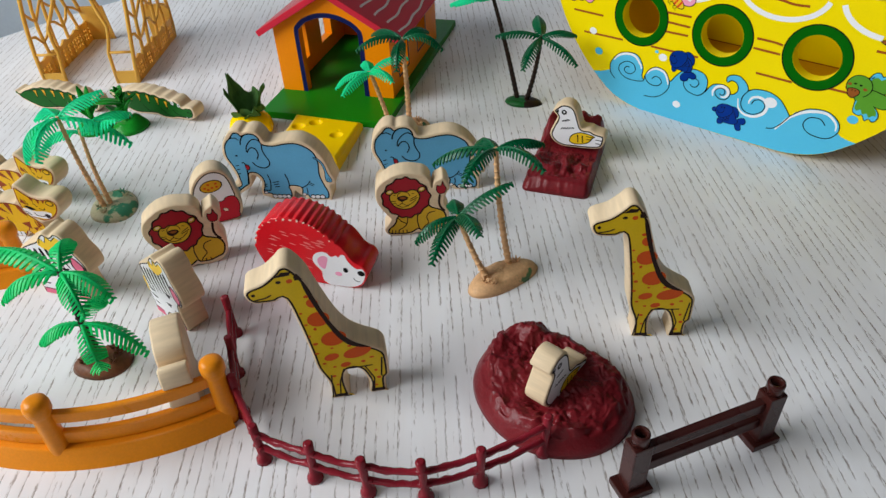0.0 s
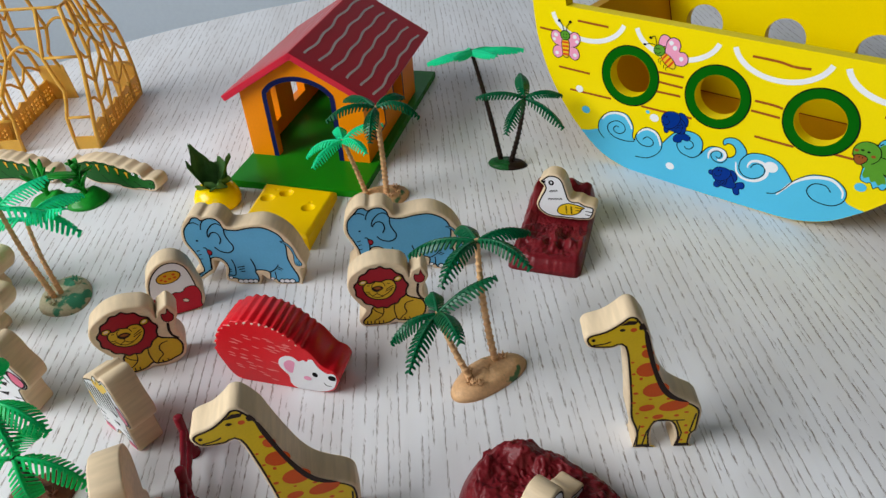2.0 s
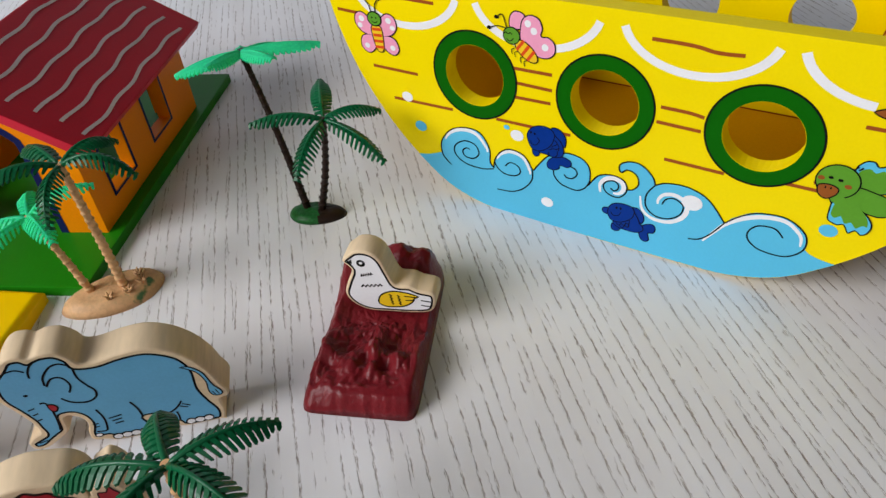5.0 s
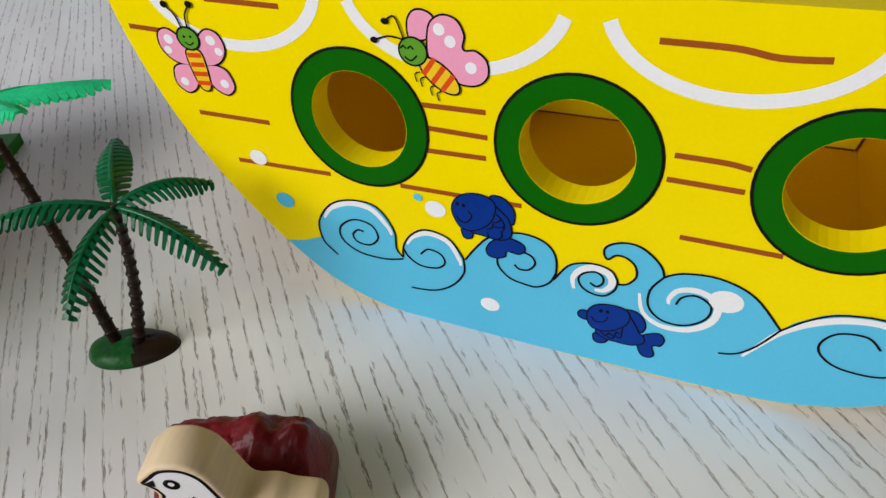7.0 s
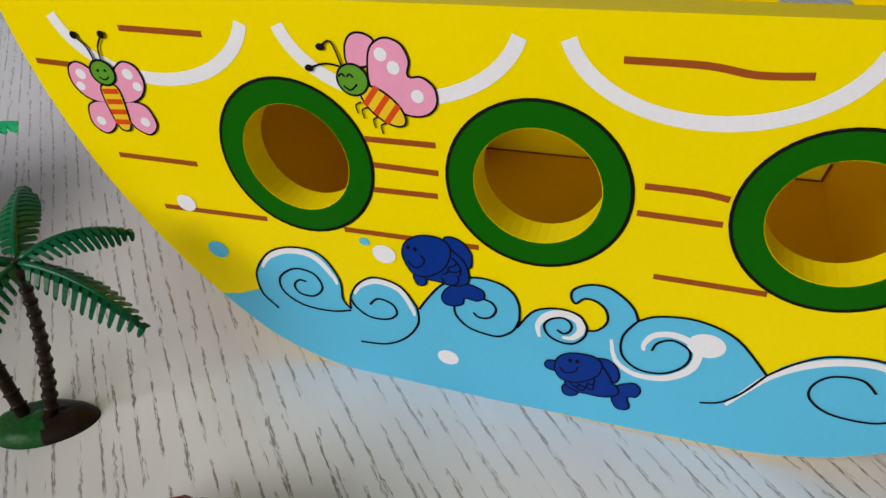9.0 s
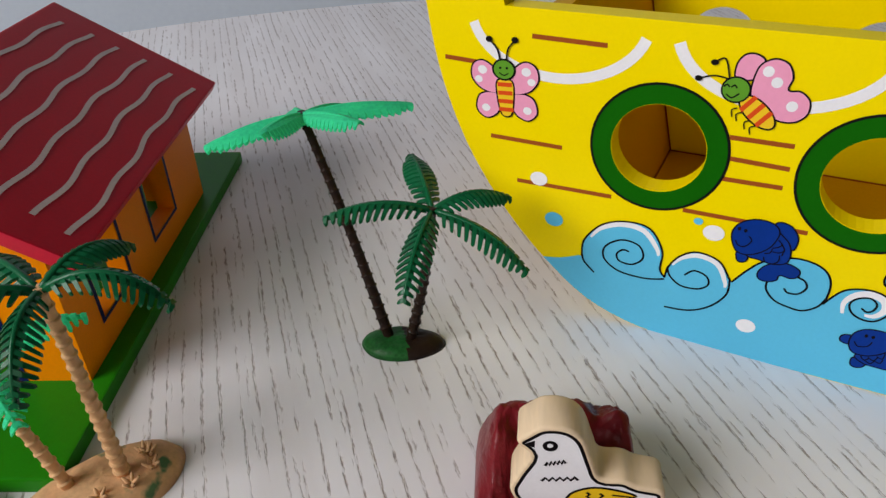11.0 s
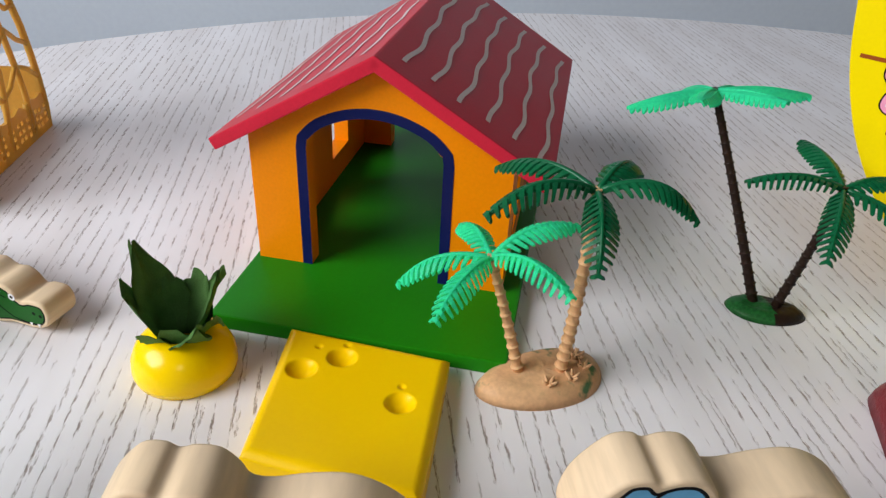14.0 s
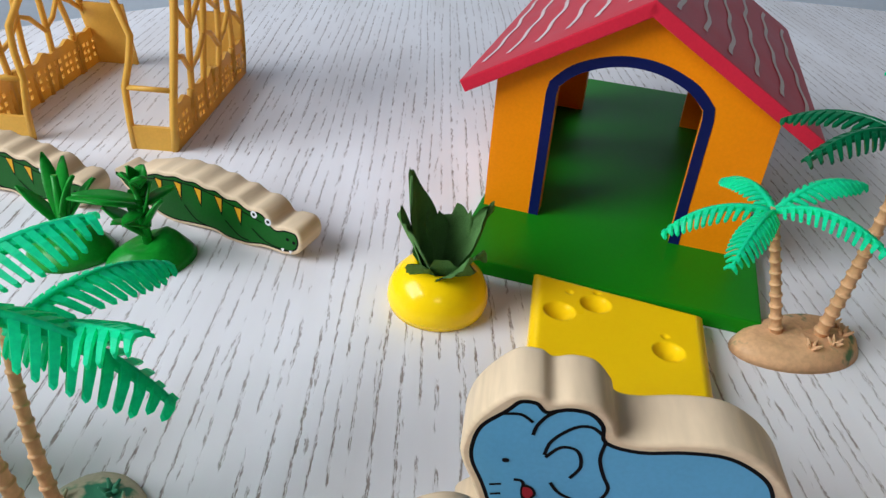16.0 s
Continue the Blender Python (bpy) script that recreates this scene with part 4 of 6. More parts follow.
animal(CRO, "toy_crocodile", -0.3010, 0.5250, -12, "flat wooden crocodile toy printed green, behind a plastic plant", "toy crocodile", "wooden crocodiles", size=0.82, tall=0.9)
animal(hedgehog_mesh(), "toy_hedgehog", -0.0780, 0.3172, -14, "chunky wooden hedgehog toy painted red with a white face", "toy hedgehog", size=0.945, tall=0.905)
animal(egg_mesh(), "toy_egg", -0.1330, 0.3690, 20, "flat wooden egg toy with a white and red print", "toy egg")
animal(DOV, "toy_dove", 0.0808, 0.4390, -20, "flat wooden dove toy printed white, on the square red rock", "toy dove", "wooden doves", 0.0092, size=0.92, tall=0.92)

# ---- ark ----


def build_ark():
    ark = thing("toy_ark", pose(0.1448, 0.5082, -0.001, 0, -1.0, -40.0), "yellow wooden toy ark with green portholes and painted blue waves", "toy boat")
    half = [(-30, 126), (-51, 106.5), (-53, 116), (-58, 124), (-77, 126), (-78, 108), (-75, 90), (-70.3, 74), (-62.3, 56), (-49.4, 36.5), (-35, 20.8), (-18.6, 7.8), (1, 1.2), (24, 0.2), (58.5, 0)]
    left = [Vector(q) for q in half[1:-1]]
    left = [left[0]] + smooth(left[1:4], 4, False) + smooth(left[4:] + [Vector((58.5, 0))], 4, False)[:-1]
    hull = left + [Vector((58.5, 0))] + [Vector((117 - q[0], q[1])) for q in reversed(left)]
    ports = [(-1.2, 68.8), (57.4, 68.3), (117.0, 67.6)]
    holes = [circle(u, z, 14, n=40)[::-1] for u, z in ports]
    part("front_panel", Board().cut(hull, holes, 8, ARK), None, ark)
    part("back_panel", Board().cut(hull, holes, 8, ARK, 112), None, ark)
    # end walls, deck and keel boards between the panels, their shade put into the colour
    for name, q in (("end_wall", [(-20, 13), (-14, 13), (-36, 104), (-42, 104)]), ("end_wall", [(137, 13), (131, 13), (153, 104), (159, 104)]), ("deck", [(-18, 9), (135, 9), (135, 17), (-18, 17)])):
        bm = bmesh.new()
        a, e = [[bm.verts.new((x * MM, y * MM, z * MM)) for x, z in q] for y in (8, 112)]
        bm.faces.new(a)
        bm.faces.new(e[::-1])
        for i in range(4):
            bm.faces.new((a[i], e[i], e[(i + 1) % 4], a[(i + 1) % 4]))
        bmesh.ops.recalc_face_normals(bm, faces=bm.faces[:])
        part(name, bm, ARKSHADED, ark)
    front = bpy.data.objects["front_panel"]
    for u, z in ports:
        b = Board()
        b.stroke(circle(u, z, 17.1, n=48), 5.9, RING, 0.16, closed=True)
        b.stroke(circle(u, z, 20.2, n=48), 0.8, INK, 0.2, closed=True)
        part("porthole_ring", b, None, front)
    # the sea
    b = Board()
    crest = [smooth(q, 5, False) for q in (
        [(-21.3, 25), (-21, 31.7), (-15.6, 38.9), (-8, 42), (0, 41.2), (4.8, 34), (4.9, 27), (6.8, 24.2)],
        [(6.8, 24.2), (7.4, 28.6), (10.4, 33.5), (15.4, 36.4), (22.3, 34.8), (26.4, 28.8)],
        [(27, 28.3), (30.2, 33.2), (34.6, 38.2), (41.9, 41.4), (47.7, 41.2), (51.6, 39.1), (53.5, 35.4), (53.6, 30.3), (53, 27.8)],
        [(53, 27.8), (56.7, 33.6), (60.6, 35.7), (65, 36.1), (68.5, 34.8), (70.2, 31.9)],
        [(70.2, 30.8), (72.7, 31.6), (74.7, 34.5), (74.2, 38), (71.9, 40.1), (69.2, 40.4), (67.1, 38.6), (66, 40.4), (66.7, 42.8), (70.2, 44.7), (74.3, 44.7), (78, 42.4), (80.6, 39.4), (81.6, 36.4)],
        [(81.6, 36.4), (86, 38.7), (94.4, 39.3), (103, 35.8), (110.6, 26.8)])]
    top = smooth([(-35.2, 21), (-28.6, 22.4), (-22.4, 25)], 3, False) + [q for c in crest for q in c] + smooth([(113, 30), (121, 35.4), (132, 36.2), (139.6, 31), (141, 24), (146, 21.6), (152.2, 20.8)], 4, False)
    low = [q + Vector((0, 0.2)) for q in hull if q[1] < 20.4 and -36 < q[0] < 153]
    b.fill(top + low[::-1], SEA, 0.1)
    part("painted_sea", b, None, front)
    swirl = [smooth(q, 5, False) for q in (
        [(-16.6, 19.5), (-20.4, 23.2), (-21.3, 26)],
        [(6.8, 23.6), (0.4, 22), (-8.2, 22.5), (-13.6, 26.2), (-13.6, 31.1), (-8.4, 34.9), (-2.7, 34.1), (-0.9, 29.8), (-4, 26.4), (-8.3, 26.5), (-9.6, 29), (-7.7, 31.2), (-5.6, 31)],
        [(26.4, 28.8), (26.3, 23.2), (22.4, 17.4), (16.2, 13.6), (8.2, 12.6)],
        [(12.8, 26.9), (15.5, 29.4), (19.4, 28.3), (20.4, 25.3), (17.6, 22.8), (12.3, 22.5), (8.6, 25), (7.2, 27.9)],
        [(53.6, 30.3), (51.9, 26.5), (48.4, 23.9), (44.6, 23.9), (40.1, 25.2), (37.1, 28.5), (36.8, 31.6)],
        [(41.8, 30.4), (43.1, 29.1), (45.9, 29.5), (47.7, 32.1), (46.8, 34.4), (44.6, 35.3)],
        [(70.2, 31.9), (69.7, 28.8), (67.2, 26), (64, 25.7), (61, 27.2), (59.8, 30), (61.2, 32.4), (64.4, 33.5), (66.4, 31.9), (66.1, 29.7), (64.6, 28.6), (63, 29.5)],
        [(81.6, 36.4), (78.6, 31.2), (78.8, 25.2), (82.8, 21.5), (88.6, 21.6), (93.1, 25.2), (93.8, 29.8), (90.1, 32.3), (86.6, 30.9), (85.4, 28.1)],
        [(110.6, 26.8), (106.3, 19.8), (102.2, 15.7), (97.9, 14.4)],
        [(110.6, 26.8), (115.6, 31.7), (122, 35.4), (132, 36.2), (139.6, 31), (140.4, 24), (135, 18.6), (126, 18.4), (120.8, 21.5), (119.8, 25.6), (122.8, 29.6), (128.8, 30.3), (132.4, 27)])]
    for p, w in [(q, 0.72) for q in crest + swirl]:
        b = Board()
        b.stroke(p, w * 0.85, INK, 0.26)
        part("wave_line", b, None, front)
    for p, w in ((smooth([(-18.8, 33.4), (-15.6, 37.6), (-9, 40.7), (-1.8, 40), (3, 34.5), (3.8, 31.8)], 5, False), 1.9), (smooth([(8.6, 29.6), (11, 32.9), (16, 35.2), (22, 33.5), (25.1, 27.8), (25.4, 25.6)], 5, False), 1.7),
                 (smooth([(58.7, 26.2), (58.3, 30.1), (60.6, 33.5), (64.4, 34.8), (67.9, 33.5), (68.7, 30.3), (66.8, 27.7), (64.3, 27.3)], 5, False), 2.2),
                 (smooth([(76, 29.4), (77.5, 23), (82.3, 19.6), (89.4, 20.2), (94.7, 24.8), (95.2, 31), (90.5, 33.9), (85.7, 33), (83.6, 29.9), (83.6, 27.7)], 5, False), 2.0),
                 (smooth([(103.6, 15.2), (107.3, 21), (110.9, 26.2), (116.7, 31.0), (124, 34.2), (132, 34.6), (138, 30), (139, 25)], 5, False), 2.0)):
        b = Board()
        b.stroke(p, w, WHITE, 0.2, True)
        part("wave_highlight", b, None, front)
    # bubbles
    for x, y, r, m in ((97, 32.4, 4.2, WHITE), (-38, 51.4, 3.0, WHITE), (-32, 37.2, 3.2, SEA), (19, 44.4, 3.2, WHITE), (34, 13, 3.0, WHITE), (14, 47.4, 1.4, SEA), (146.3, 35.4, 3.2, SEA)):
        b = Board()
        b.dot(x, y, r, m, 0.24, r * 0.85)
        part("painted_bubble", b, None, front)
    # white garlands
    for u in (-34.7, 27.3, 89.7, 150.5):
        b = Board()
        lo, hi = (-167, -13) if u < 149 else (-167, -95)
        top_z = 105.2
        b.stroke([Vector((u + 27.2 * math.cos(radians(a)), top_z + 18.8 * math.sin(radians(a)))) for a in [lo + (hi - lo) * i / 24 for i in range(25)]], 3.2, WHITE, 0.1)
        part("white_garland", b, None, front)
    # brown plank lines
    for q in ([(-71.5, 88.8), (-57.6, 88.3)], [(-42, 98.4), (-19, 98)], [(-55.4, 64), (-30.7, 63.9)], [(-45.7, 49.3), (-13.4, 49.9)], [(8.9, 50.2), (43.9, 50.5)], [(18.1, 76), (35, 76.1)], [(18.7, 69.6), (35.2, 69.2)], [(18.1, 62.9), (34.6, 63.2)], [(73.5, 97.6), (88, 97.4), (96.6, 96.2), (105.7, 96.6)], [(79.7, 71.7), (90.4, 71.5), (96, 70.7)], [(78.7, 65.2), (95.6, 64.8)], [(83.6, 49.6), (106.6, 49.2)], [(127, 51), (139, 51)], [(147, 79), (160, 79)], [(137, 54), (144, 56)], [(162, 64), (169, 63)]):
        b = Board()
        b.stroke(smooth(q, 5, False), 1.45, PLANK, 0.12)
        part("plank_line", b, None, front)

    def butterfly(cx, cy, rot):
        b = Board()
        c, s = math.cos(radians(rot)), math.sin(radians(rot))

        def at(p):
            return [Vector((cx + x * c - y * s, cy + x * s + y * c)) for x, y in p]

        for sx in (-1, 1):
            for lob in ([(0, 0), (2, 6), (6, 9.4), (9.6, 8), (10.4, 3.4), (7.6, -0.6), (2.6, -2)], [(1, -2), (5, -1), (8.6, -2.6), (9.6, -7.6), (6.6, -10.6), (3, -9), (1, -5)]):
                w = smooth(at([(sx * x, y) for x, y in lob]), 5)
                b.fill(w, INK, 0.3)
                b.fill(inset(w, 0.5), WING, 0.34)
            for x, y, r in ((6.6, 6, 1.4), (8, 2.8, 1.2), (6.4, -6.8, 1.3)):
                q = at([(sx * x, y)])[0]
                b.dot(q[0], q[1], r, WHITE, 0.38)
        body = smooth(at([(-2.4, 3), (2.4, 3), (2.8, -3), (1.6, -9), (-1.6, -9), (-2.8, -3)]), 4)
        b.fill(body, INK, 0.42)
        b.fill(inset(body, 0.5), BFYEL, 0.46)
        for y in (2.2, -0.6, -3.4, -6.2):
            b.fill(at([(-2.2, y), (2.2, y), (2.2, y - 1.4), (-2.2, y - 1.4)]), BFRED, 0.5)
        h = at([(0, 6.4)])[0]
        b.dot(h[0], h[1], 3.6, INK, 0.54)
        b.dot(h[0], h[1], 3.0, BIRDG, 0.58)
        for x in (-1, 1):
            q = at([(x * 1.0, 7)])[0]
            b.dot(q[0], q[1], 0.4, INK, 0.62)
            b.stroke(smooth(at([(x * 1.0, 9.6), (x * 1.6, 13), (x * 3.6, 15.6)]), 4, False), 0.5, INK, 0.54)
            q = at([(x * 3.8, 16)])[0]
            b.dot(q[0], q[1], 1.0, INK, 0.58)
        b.stroke(smooth(at([(-1.4, 5.4), (0, 4.6), (1.4, 5.4)]), 4, False), 0.4, INK, 0.62)
        for v in b.bm.verts:
            v.co.x, v.co.z = (cx + (v.co.x / MM - cx) * 1.12) * MM, (cy + (v.co.z / MM - cy) * 0.98) * MM
        part("painted_butterfly", b, None, front, "pink butterfly print")

    butterfly(-50.4, 80.8, 4)

    def side_butterfly(hx, hy):
        b = Board()

        def patch(p, m, lift):
            b.fill(p, INK, lift)
            b.fill(inset(p, 0.55), m, lift + 0.03)

        patch(smooth([(hx + x, hy + y) for x, y in ((-0.6, 3), (-1.4, 7.6), (0.6, 11), (4, 11.6), (7, 9.6), (6, 4))], 5), WING, 0.26)
        patch(smooth([(hx + x, hy + y) for x, y in ((4.4, -1.6), (4.2, 4), (5.6, 8.6), (9.4, 10.8), (13.6, 9.6), (15.6, 5.6), (15, 2), (18.4, 2), (21.6, -0.6), (21.8, -5), (18.6, -8), (13.4, -8.2), (8, -5))], 5), WING, 0.32)
        for x, y in ((8.2, 6.6), (11.2, 3.6), (16.8, -3)):
            b.dot(hx + x, hy + y, 1.65, WHITE, 0.38)
        body = circle(hx + 7.4, hy - 6.2, 7.2, 3.6, 30, -38)
        patch(body, BFYEL, 0.42)
        c, s = math.cos(radians(-38)), math.sin(radians(-38))
        for d in (-4.6, -1.2, 2.2):
            row = [(d, 3.0), (d + 1.5, 3.1), (d + 1.5, -3.1), (d, -3.0)]
            b.fill([(hx + 7.4 + x * c - y * s, hy - 6.2 + x * s + y * c) for x, y in row], BFRED, 0.47)
        for d in (-5, -3, 0.6, 3):
            x, y = hx + 7.4 + d * c + 3.2 * s, hy - 6.2 + d * s - 3.2 * c
            b.stroke(smooth([(x, y), (x - 1.6, y - 0.8), (x - 1.2, y - 3)], 3, False), 0.4, INK, 0.4)
        patch(circle(hx, hy, 4.5, 4.2, 28), BIRDG, 0.5)
        for e in ((-11.6, 2.2), (-7.6, 7.6)):
            b.stroke(smooth([(hx - 2.4, hy + 3), (hx + e[0] * 0.6, hy + e[1] + 1.4), (hx + e[0], hy + e[1])], 5, False), 0.5, INK, 0.48)
            b.dot(hx + e[0], hy + e[1], 1.2, INK, 0.5, 0.9)
        for x in (-2.8, -0.6):
            b.stroke(smooth([(hx + x - 0.9, hy + 0.6), (hx + x, hy + 1.4), (hx + x + 0.9, hy + 0.6)], 3, False), 0.5, INK, 0.56)
        b.stroke(smooth([(hx - 2.6, hy - 1.6), (hx - 0.8, hy - 2.6), (hx + 1.2, hy - 1)], 4, False), 0.5, INK, 0.56)
        for v in b.bm.verts:
            v.co.x, v.co.z = (hx + (v.co.x / MM - hx) * 0.87) * MM, (hy + (v.co.z / MM - hy) * 0.9) * MM
        part("painted_butterfly", b, None, front, "pink butterfly print")

    side_butterfly(17.3, 90)

    def fish(back, body, tail, bumps, head, smile, eyes, scales):
        b = Board()
        for lift, shape in enumerate([back, tail] + bumps + [body, head]):
            w = smooth(shape, 5)
            b.fill(w, INK, 0.28 + 0.035 * lift)
            b.fill(inset(w, 0.42), FISH, 0.30 + 0.035 * lift)
        for q in scales + [smile]:
            b.stroke(smooth(q, 4, False), 0.36, INK, 0.56)
        for x, y in eyes:
            b.dot(x, y, 0.5, INK, 0.56, 0.62)
        part("painted_fish", b, None, front, "dark blue fish print")

    fish([(35, 51.5), (36.7, 52.7), (39.8, 51.8), (42.1, 48.7), (42.2, 45.3), (41.2, 43.7), (38.6, 45), (36.6, 48)],
         [(33.6, 50), (39.3, 47.2), (41.2, 43.6), (41.2, 40), (39.6, 38.4), (36.6, 37.8), (33.2, 38.3), (29, 39.8)],
         [(38, 39), (34.9, 36.9), (33.4, 33.9), (34.2, 31.6), (37, 31.3), (39.4, 32.6), (39.9, 34.4), (42.9, 34.1), (44.9, 35.5), (44.9, 37.6), (43.2, 38.8), (40.8, 39.4)],
         [[(26.4, 39.8), (26.8, 36.9), (28.2, 36.1), (29.9, 37.2), (29.8, 39.8)]],
         [(23.9, 46.5), (25.6, 49.9), (29.2, 52), (33.4, 52.2), (36.2, 50.8), (37.1, 48.3), (35.9, 44.2), (33.6, 41.4), (30, 39.3), (26.4, 39.7), (24.4, 43)],
         [(25.5, 43.8), (26.3, 42.4), (27.9, 42), (29.3, 43.2), (29.9, 44.8), (28.9, 46)], ((25.9, 47.9), (27.7, 47.6)),
         [[(37, 46.6), (38.2, 45.4), (37.4, 44.2), (36, 43.6)], [(38.2, 45.4), (39.2, 43.6), (38, 42.4), (36.2, 42.4)], [(36, 43.4), (35.6, 41.8), (34.2, 41.2)], [(39.2, 43.4), (38.9, 41.6)], [(34.2, 40), (34.8, 38.4), (37, 38.2), (38.4, 39.6), (38.3, 41.6)]])
    fish([(72.6, 22.4), (75.7, 22.9), (78.1, 20.8), (79, 17.8), (78.1, 15.4), (76.4, 15.8), (74.6, 19)],
         [(73, 20.7), (76.3, 17.9), (77.4, 15.4), (78.6, 14.5), (79.2, 12.6), (78, 10.8), (75.1, 9.7), (71, 9.7), (67.9, 10.1), (65.4, 13)],
         [(77.8, 14.2), (80, 16), (82.8, 16.7), (84.3, 14.5), (83.4, 11.9), (81.4, 11.2), (82.1, 8), (80.7, 6.5), (78.4, 7), (77, 10.6)],
         [[(63.6, 19.2), (61, 19.2), (60, 17.6), (60.8, 16), (63.4, 15.9)], [(65.1, 11.7), (64.9, 8.7), (66.7, 7.7), (68.8, 8.8), (69, 11)]],
         [(62.6, 17.7), (63.3, 20.7), (65.9, 22.9), (69.8, 23.5), (73.1, 22.9), (74.6, 20.8), (74, 17.4), (71.5, 14.7), (68.3, 13), (64.8, 13.1), (63.1, 15)],
         [(64.1, 17.6), (65.4, 16.1), (67.8, 16.9), (68.6, 18.8)], ((66.6, 20.5), (68.4, 20.6)),
         [[(67, 12.8), (68.2, 11.6), (69.4, 12.8)], [(69, 13), (70.6, 12.2), (71.4, 14)], [(71, 14), (72.6, 13.6), (72.8, 15.8)], [(68.4, 11.6), (70, 10.8), (70.8, 12)], [(70.8, 12.2), (72.4, 11.8), (72.8, 13.4)]])

    def bird(cx, cy, k, sideways):
        b = Board()

        def at(p):
            return [Vector((cx + x * k, cy + y * k)) for x, y in p]

        def patch(p, m, lift, n=4):
            w = smooth(at(p), n)
            b.fill(w, INK, lift)
            b.fill(inset(w, 0.5), m, lift + 0.03)

        patch([(3.8, 6.2), (6.2, 10), (9, 10.4), (10.6, 8.8), (13.4, 10), (15.6, 8.8), (17.8, 9.6), (20.4, 8.4), (20, 4.5), (17.9, 0.1), (10, -3), (5, -2)], SEA, 0.26, 3)
        b.fill(smooth(at([(5.2, 5), (8, 7.4), (10.2, 6.2), (12.4, 7.6), (14.6, 6), (17, 6.6), (18.4, 4), (17, 0.4), (10, -2.6), (6, -1)]), 3), BIRDG, 0.31)
        patch([(-2, -5), (3, -2.6), (7.1, -0.4), (13.2, -1.4), (19.8, -2.6), (24.2, -0.4), (31.4, 3.6), (31.2, -3.6), (28.4, -9), (24.7, -13.3), (20.9, -9.4), (15.4, -11), (9.9, -10.6), (3, -12), (0.4, -10)], BIRDG, 0.36)
        for q in ([(24.6, -3), (29.6, -0.6)], [(24, -5), (29.4, -4.4)], [(23.2, -7), (27.6, -9)]):
            b.stroke(at(q), 0.55, INK, 0.44)
        patch([(0.6, -8), (0.0, -12.6), (0.6, -16.6), (4.2, -18), (6, -17.2), (8.2, -20.4), (10.2, -18.6), (12.2, -20), (14.2, -18.6), (14.9, -15.2), (13.4, -12.2), (10.4, -9.6), (6, -8.6)], SEA, 0.46, 3)
        b.fill(smooth(at([(1.4, -9), (1.0, -13.4), (2.6, -15), (4.4, -13.8), (6.2, -16.4), (8.2, -15.4), (10, -17.4), (12, -15.6), (13.4, -15.8), (12.6, -12.4), (9.6, -8.8), (8, -6), (3, -5)]), 3), BIRDG, 0.51)
        head = circle(cx, cy, 7.3 * k, 7.0 * k, 30)
        b.fill(head, INK, 0.54)
        b.fill(inset(head, 0.5), BIRDG, 0.57)
        b.fill(smooth(at([(-2, -4), (3.4, -5.6), (5, -9), (1.6, -9.6)]), 4), BIRDG, 0.59)
        if sideways:
            patch([(-13.4, -3), (-9, -0.6), (-6.4, 0.4), (-5.4, -2), (-6, -4.4), (-9.4, -4.8)], BEAK, 0.62)
            eyes, cheeks = ((-5, 1.6), (-2, 1.2)), ((0.2, -1.8),)
        else:
            patch([(-6, -3), (-4, -1.6), (-1, -1.6), (1.2, -2.8), (1, -5.4), (-2, -8), (-5, -6.6)], BEAK, 0.62)
            eyes, cheeks = ((-2.4, 1.2), (0.8, 0.8)), ((-5.4, 0.4), (3.6, -1.2))
            for x in (-3.2, -1.4):
                b.stroke(at([(x, -2.6), (x, -3.6)]), 0.5, INK, 0.68)
        for x, y in eyes:
            b.dot(cx + x * k, cy + y * k, 0.85 * k, INK, 0.66, 0.6 * k)
        for x, y in cheeks:
            b.dot(cx + x * k, cy + y * k, 1.2 * k, BEAK, 0.66, 0.9 * k)
        for x in (3.6, 5):
            b.stroke(at([(x, 6), (x + 1.2, 7.4)]), 0.5, INK, 0.66)
        part("painted_bird", b, None, front, "green bird print")

    bird(144.2, 56.8, 1.0, False)
    bird(162.6, 88.4, 1.12, True)

    # dark joints inside, where the boards meet
    for p in ([(-14.4, 111.6, 17.2), (-35.6, 111.6, 103)], [(131.4, 111.6, 17.2), (152.6, 111.6, 103)], [(-14, 111.6, 17.2), (131, 111.6, 17.2)], [(-14.6, 8.6, 17.2), (-14.6, 111.4, 17.2)]):
        bm = bmesh.new()
        tube(bm, [Vector(v) * MM for v in p], 0.0004, 6)
        part("inner_joint", bm, PLANK, ark)


build_ark()

# ---- house ----


